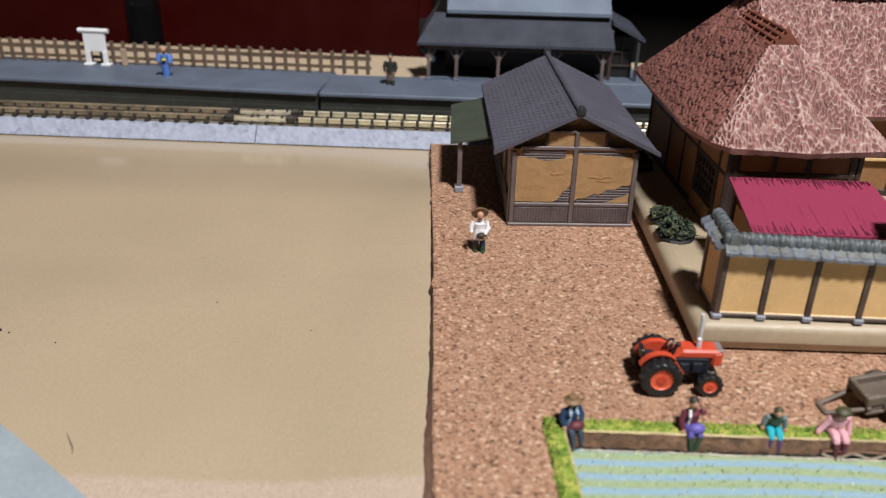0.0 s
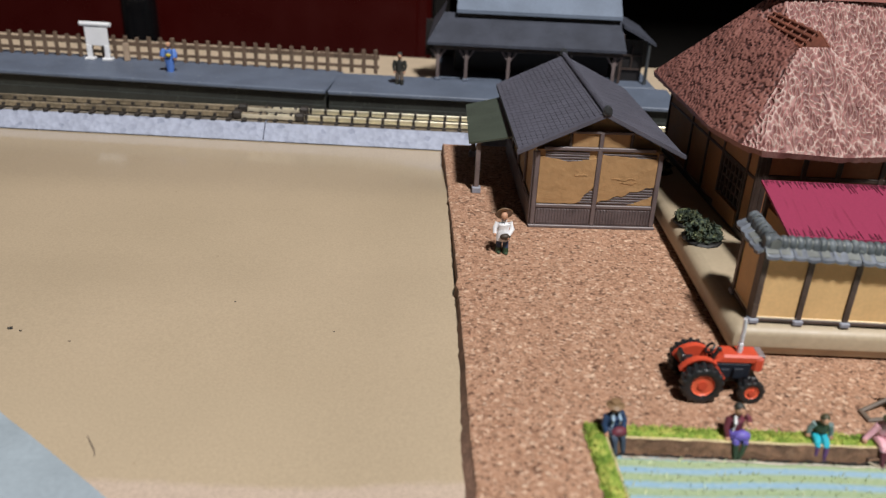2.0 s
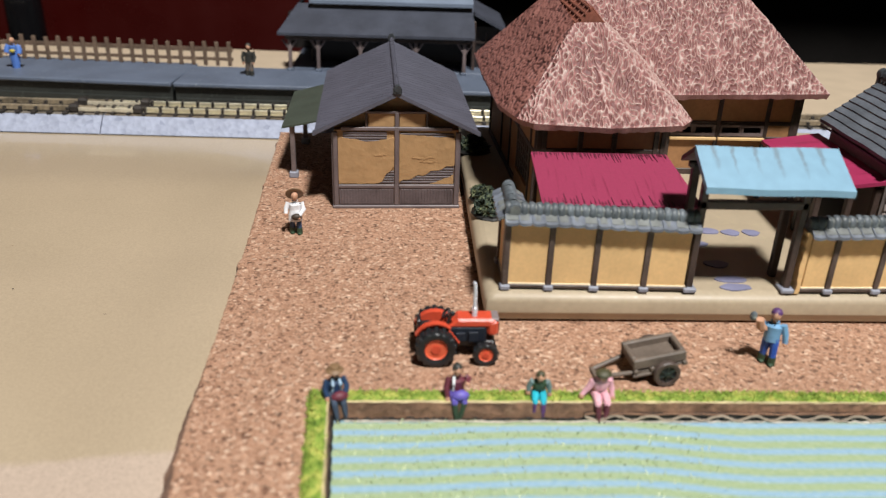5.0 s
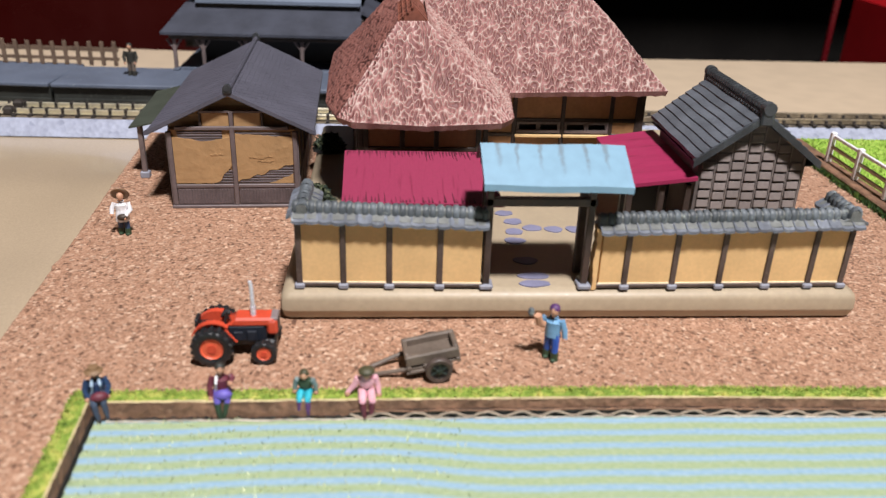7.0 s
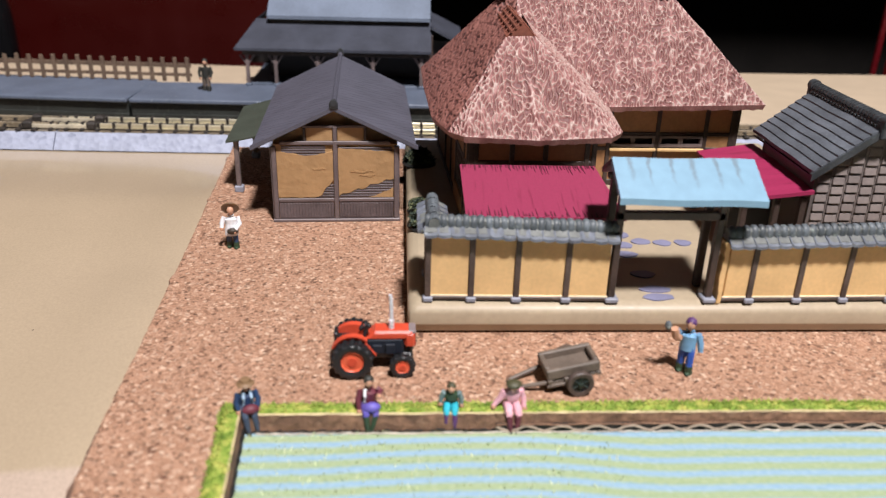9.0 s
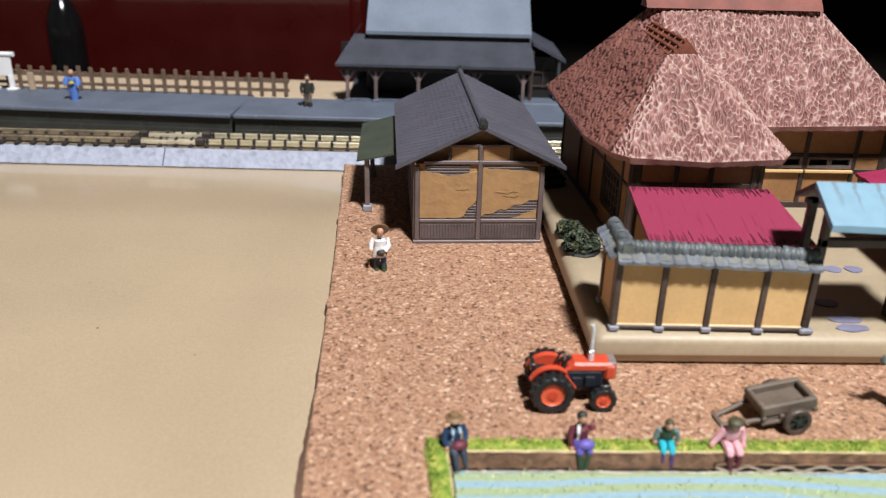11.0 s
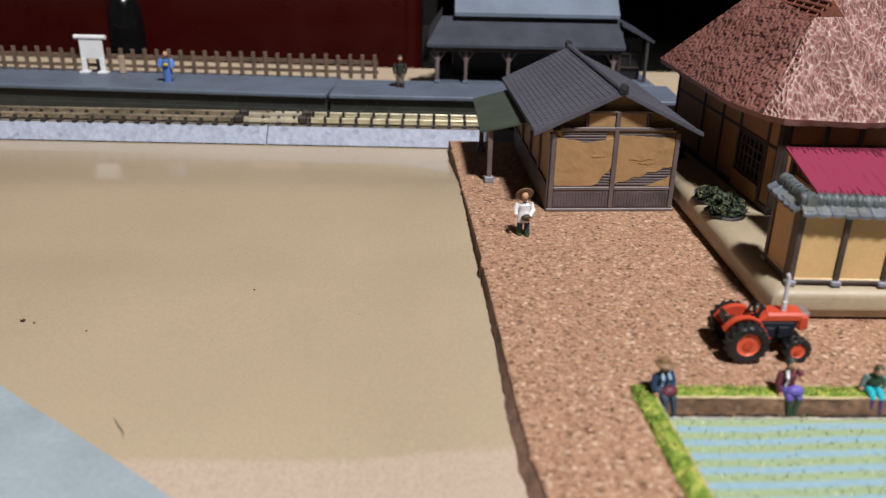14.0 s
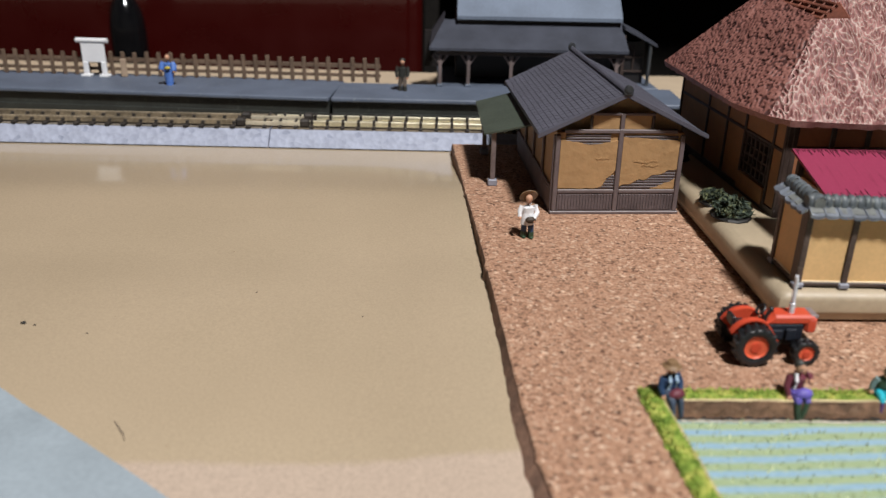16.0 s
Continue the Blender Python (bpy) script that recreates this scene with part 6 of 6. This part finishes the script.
        m.v[n0:] = [(x, y * ca - z * sa + 0.05, y * sa + z * ca + 1.22 + z0) for x, y, z in m.v[n0:]]
    elif hat == "wide":
        m.ball((0, 0.0 - bow, hz + 0.05 + z0), 0.16, 4, 12, 7, (1.15, 1.0, 0.6))
    elif hat:
        m.ball((0, 0.015 - bow, hz + 0.04 + z0), 0.125, 4, 10, 7, (0.95, 1, 0.9))
    if load:
        m.ball((0.03, -0.2 - 0.06 * seated, (0.76 if skirt else 0.6) + z0 + 0.06 * seated), 0.1 if skirt else 0.13 + 0.03 * seated, min(len(mats) - 1, 6), 9, 6, (1.25, 0.8, 0.75))
    for sx in straps:
        m.tube([(sx, -0.13, 0.72 + z0), (sx, -0.15, 0.9 + z0), (sx * 0.8, -0.06, 1.04 + z0)], 0.035, 6, 5)
    if coat:
        m.tube([(0, 0, 0.42), (0, 0, 0.6), (0, 0, 0.75)], [0.2, 0.19, 0.16], 12, 2, flat=0.8)
    for i, p in enumerate(m.v):
        m.v[i] = (p[0] * k, p[1] * k, p[2] * k)
    return solid("figurine", m, mats, at, label, "figurine", "painted figurines", rz, smooth=True)


figurine((-5.08, 4.92, 0), 8, "tiny farmer figurine, white shirt and straw hat, standing on cork", [green_c, navy, white_c, skin, straw, bag_dark, bag_dark], 1.28, hat="tilted", arms=((0.1, -0.22, 0.6), (-0.27, -0.12, 0.68)), coat=True, load=True)
figurine((6.07, -1.68, 0), -28, "tiny figurine, light blue jacket, blue trousers, one arm raised", [green_c, blue_c, sky, skin, plum, skin, tile_grey], 1.34, hat="cap", arms=((0.28, 0.0, 0.56), (-0.22, -0.1, 0.84)), raised=(-0.29, -0.22, 1.1))
figurine((-19.5, 20.6, PZ), 0, "tiny figurine in a blue robe with yellow sash on the platform", [white_c, kimono, kimono, skin, skin, yellow_c], 1.36, skirt=True, load=True, arms=((0.27, -0.12, 0.62), (-0.27, -0.12, 0.66)))
figurine((-9.02, 20.15, PZ), 0, "tiny figurine in a dark coat on the platform", [dark_c, cart_wood, dark_c, skin, dark_c, dark_c], 1.42, hat="cap")

BT = 0.075  # top of the paddy bank
SEAT = BT - 0.035
figurine((-3.3, -3.07, SEAT), 20, "tiny seated figurine, dark blue vest and straw hat, on paddy bank", [dark_c, slate, navy, skin, straw, pale_c, maroon, slate], 1.14, True, "straw", straps=(0.09, -0.09), load=True, arms=((0.2, -0.16, 0.6), (-0.22, -0.12, 0.58)), legs=(0.03, 0.06))
figurine((-0.87, -3.02, SEAT), 10, "tiny seated figurine in a maroon top and purple apron", [green_c, purple, maroon, skin, dark_c, white_c, purple, green_c], 1.18, True, "cap", arms=((0.2, -0.16, 0.9), (-0.24, -0.16, 0.56)), straps=(-0.11,), legs=(0.02, -0.1), load=True)
figurine((0.8, -3.03, SEAT), -5, "tiny seated figurine, dark green vest and bright teal shorts", [dark_c, teal, green_c, skin, olive, green_c, green_c, plum, grey_c], 1.05, True, "cap", arms=((0.27, -0.02, 0.6), (-0.27, -0.02, 0.62)), bow=0.1, sleeve=8, legs=(-0.03, 0.02))
figurine((2.03, -3.05, SEAT), 5, "tiny seated figurine in a pink top with dark boots", [dark_c, pink, pink, skin, olive, dark_c, dark_c, maroon], 1.2, True, "wide", arms=((0.27, -0.12, 0.55), (-0.42, -0.06, 0.6)), bow=0.12, legs=(0.03, -0.03))

# ---- rice paddy with grass bank ----
WZ = -0.33  # the water lies below the cork sheet
X1, YB, YF = 17.5, -3.3, -13.5
pad = thing("rice_paddy", (0, -4, WZ), "sunken model rice paddy, blue water with green seedling rows", "paddy")


def back_y(x):
    """The inner edge of the back bank, which draws in a little towards its far end."""
    return YB - 0.16 * ease(x, 7, 15)


def P(x, y, z):
    return (x, y + 4, z - WZ)


part("tray_base", M().prism([(bank_x(YF) - 0.05, YF + 4), (X1, YF + 4), (X1, YB + 4.1), (bank_x(YB) - 0.05, YB + 4.1)], "z", -0.98, -0.06), tray_dark, pad)
part("water", M().prism([(bank_x(YF) - 0.02, YF + 4), (X1, YF + 4), (X1, YB + 4.02), (bank_x(YB) - 0.02, YB + 4.02)], "z", -0.055, 0.0), water_blue, pad, "printed blue water sheet")
# back bank and side bank, joined by a mitre: outer foot, grassy top, cream rim, soil face down to the water
prof = [(0.42, 0.0), (0.38, 0.05), (0.22, 0.08), (0.05, BT), (0.045, BT + 0.012), (0.0, BT - 0.005), (-0.005, 0.0), (-0.03, -0.17), (-0.05, WZ)]
bank = M()
g = random.Random(9)
xs = frange(-3.1, X1, 0.2)
ys = frange(YF, YB - 0.3, 0.2)[::-1]
cols = [("b", x) for x in xs[::-1]] + [("c", 0)] + [("s", y) for y in ys]
for kind_, q in cols:
    jit = [g.uniform(-0.012, 0.012) for _ in prof]
    for (o, z), e in zip(prof, jit):
        soft_ = e if z < 0.05 else e * 0.6
        if kind_ == "b":
            p = (q, back_y(q) + o + soft_, z + 0.5 * e * (z > 0.05))
        elif kind_ == "c":
            p = (bank_x(YB) - 0.96 * o, YB + o, z)
        else:
            p = (bank_x(q) - 0.96 * o + soft_, q, z + 0.5 * e * (z > 0.05))
        bank.v.append(P(*p))
k_ = len(prof)
for c in range(len(cols) - 1):
    for j in range(k_ - 1):
        bank.f.append((c * k_ + j, c * k_ + j + 1, (c + 1) * k_ + j + 1, (c + 1) * k_ + j))
        bank.m.append((0, 0, 0, 1, 1, 2, 2, 2)[j])
part("bank", bank, [grass_light, bank_edge, bank_soil], pad, "brown soil bank with a cream upper edge")
# cut edge of the corrugated card under the back bank
card = paint("corrugated_card_edge", (0.3, 0.24, 0.18), 0.8, 0.2, 2.0, 12.0)
card_pale = paint("corrugated_card_pale", (0.5, 0.45, 0.38), 0.8, 0.2, 2.0, 12.0)
cx = frange(1.7, X1 - 0.05, 0.05)
hollow, hx_ = M(), cx[::8]
hollow.add([P(x, back_y(x) - o, z) for x in hx_ for o, z in ((0.066, -0.135), (0.066, -0.325), (0.02, -0.325), (0.02, -0.135))], [(4 * i + j, 4 * i + (j + 1) % 4, 4 * i + 4 + (j + 1) % 4, 4 * i + 4 + j) for i in range(len(hx_) - 1) for j in range(4)] + [(3, 2, 1, 0), tuple(range(4 * len(hx_) - 4, 4 * len(hx_)))])
# solid black strip behind the flute paints the shade in the card's holes
part("card_hollow", hollow, tray_dark, pad, "dark hollow inside the corrugated card")
part("card_flute", M().tube([P(x, back_y(x) - 0.088 + g.uniform(-0.006, 0.006), -0.235 + (0.06 - 0.03 * ease(x, 10, 14)) * math.sin(x * 2 * math.pi / 0.717) + g.uniform(-0.008, 0.008)) for x in cx], 0.03, 6), card, pad, "wavy flute of corrugated card")
part("card_liner", M().tube([P(x, back_y(x) - 0.07 + g.uniform(-0.012, 0.012), -0.145 + g.uniform(-0.012, 0.012)) for x in frange(1.7, X1, 0.2)], 0.022, 6), bank_soil, pad, "torn upper liner of corrugated card")
part("card_liner", M().tube([P(x, back_y(x) - 0.105 + g.uniform(-0.015, 0.015), WZ + 0.02 + g.uniform(-0.008, 0.008)) for x in frange(-3.1, X1, 0.13)], [0.012 + 0.014 * g.random() for _ in frange(-3.1, X1, 0.13)], 6), card_pale, pad, "torn lower liner of corrugated card")
gs = random.Random(31)
sx_list = frange(-3.3, 1.9, 0.06)
# black tube of uneven width paints the gap shadow along the water's back edge
part("seam_back", M().tube([P(x, YB - 0.05 + gs.uniform(-0.02, 0.01), -0.28 + gs.uniform(-0.03, 0.025)) for x in sx_list], [gs.uniform(0.004, 0.03) for _ in sx_list], 5), tray_dark, pad, "ragged dark seam at the waterline")
# dark tube along the lower half of the side bank's face
part("seam_side", M().tube([P(bank_x(y) + 0.025 + gs.uniform(-0.02, 0.015), y, -0.26) for y in frange(YF, YB, 0.12)], 0.06, 6), tray_dark, pad)
gr = M()


def blade(mesh, x, y, z, h, w, lean, g):
    a = g.uniform(0, 6.283)
    dx, dy = lean * math.cos(g.uniform(0, 6.283)), lean * math.sin(g.uniform(0, 6.283))
    mesh.add([(x - w * math.cos(a), y - w * math.sin(a), z), (x + w * math.cos(a), y + w * math.sin(a), z), (x + dx, y + dy, z + h)], [(0, 1, 2)])


for _ in range(13000):
    x, o = g.uniform(bank_x(YB) - 0.4, X1), g.uniform(0.05, 0.45)
    blade(gr, *P(x, back_y(x) + o, 0.04 if o < 0.36 else 0.0), g.uniform(0.04, 0.1), 0.024, 0.07, g)
for _ in range(6500):
    y, o = g.uniform(YF, YB + 0.4), g.uniform(0.04, 0.43)
    blade(gr, *P(bank_x(y) - 0.96 * o, y, 0.04 if o < 0.36 else 0.0), g.uniform(0.04, 0.1), 0.024, 0.07, g)
part("bank_grass", gr, grass_light, pad, "yellow-green static grass")["kind"] = "stuff"
sd = M()
for r in range(25):
    y0 = -3.75 + ROW * (0.5 - r)
    for x in frange(bank_x(y0) + 0.1, X1 - 0.1, 0.1):
        y = y0 + sum(rise * ease(x, xa, xb) for xa, xb, rise in ROW_DRIFT)
        for _ in range(g.choice((0, 1, 2, 3)) if x < 4 and y < YB - 0.15 else 0):
            blade(sd, *P(x + g.uniform(-0.03, 0.03), y + g.gauss(0, 0.08), WZ), g.uniform(0.04, 0.12), 0.017, 0.05, g)
part("planting", sd, seedling, pad, "rows of pale green rice seedlings")["kind"] = "stuff"

# ---- grass field with a white fence ----
field = thing("grass_field", (19, 3, 0), "bright green grass mat edged by a brown kerb", "grass")
part("mat", M().box((0.35, -8, -0.4), (26, 11.4, 0.12), bev=0.03), grass_field, field)
part("kerb", M().box((-0.42, -8, 0), (0.32, 11.2, 0.2), bev=0.05), bank_soil, field, "brown kerb strip")
fg = M()
for _ in range(16000):
    x, y = 0.35 + 16 * g.random() ** 1.5, g.uniform(-5, 11.3)
    blade(fg, x, y, 0.11, g.uniform(0.05, 0.16), 0.03, 0.09, g)
part("blades", fg, grass_field, field, "short bright grass blades")["kind"] = "stuff"
fe = M()
for _ in range(4500):
    blade(fe, -0.42 - abs(g.gauss(0, 0.1)), g.uniform(-8, 11), 0.0, g.uniform(0.08, 0.22), 0.025, 0.1, g)
part("edge_grass", fe, grass_material("dark_grass", (0.012, 0.03, 0.006), (0.03, 0.07, 0.01), (0.12, 0.2, 0.02)), field, "dark grass along the kerb")["kind"] = "stuff"
wf_ = thing("white_fence", (19.0, 11.3, 0.2), "white plastic paddock fence with three rails", "fence", rz=-90)
for k in range(9):
    x = 1.95 * k
    part("post", M().box((x - 0.1, -0.1, 0), (x + 0.1, 0.1, 1.15), bev=0.03), white_plastic, wf_)
# lower rails: white plastic tinted tan to paint their shade
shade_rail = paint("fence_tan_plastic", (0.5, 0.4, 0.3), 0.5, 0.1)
for z in (0.2, 0.55, 0.95):
    part("rail", M().box((0.1, -0.05, z), (15.5, 0.05, z + 0.12), bev=0.02), white_plastic if z > 0.8 else shade_rail, wf_)

# ---- sleepers of the track, one by one ----
SLEEPER = M().box((-0.08, -0.8, 0), (0.08, 0.8, 0.1), bev=0.02).box((-0.055, -0.6, 0.09), (0.055, -0.34, 0.315), bev=0.03).box((-0.055, 0.34, 0.09), (0.055, 0.6, 0.315), bev=0.03).data("sleeper", sleeper_brown)
SLEEPER_WORN = M().box((-0.1, -0.88, 0), (0.1, 0.88, 0.1), bev=0.03).box((-0.07, -0.6, 0.09), (0.07, -0.34, 0.2), bev=0.03).box((-0.07, 0.34, 0.09), (0.07, 0.6, 0.2), bev=0.03).data("sleeper_worn", sleeper_brown)
for x in frange(-40.2, 12.4, 0.626):
    piece("sleeper", SLEEPER if x > -6.6 else SLEEPER_WORN, track, (x, 0, TZ + 0.03))
for x in frange(-15.0, 34.5, 0.626):
    piece("sleeper", SLEEPER_WORN, track_far, (x, 0, TZ + 0.03))
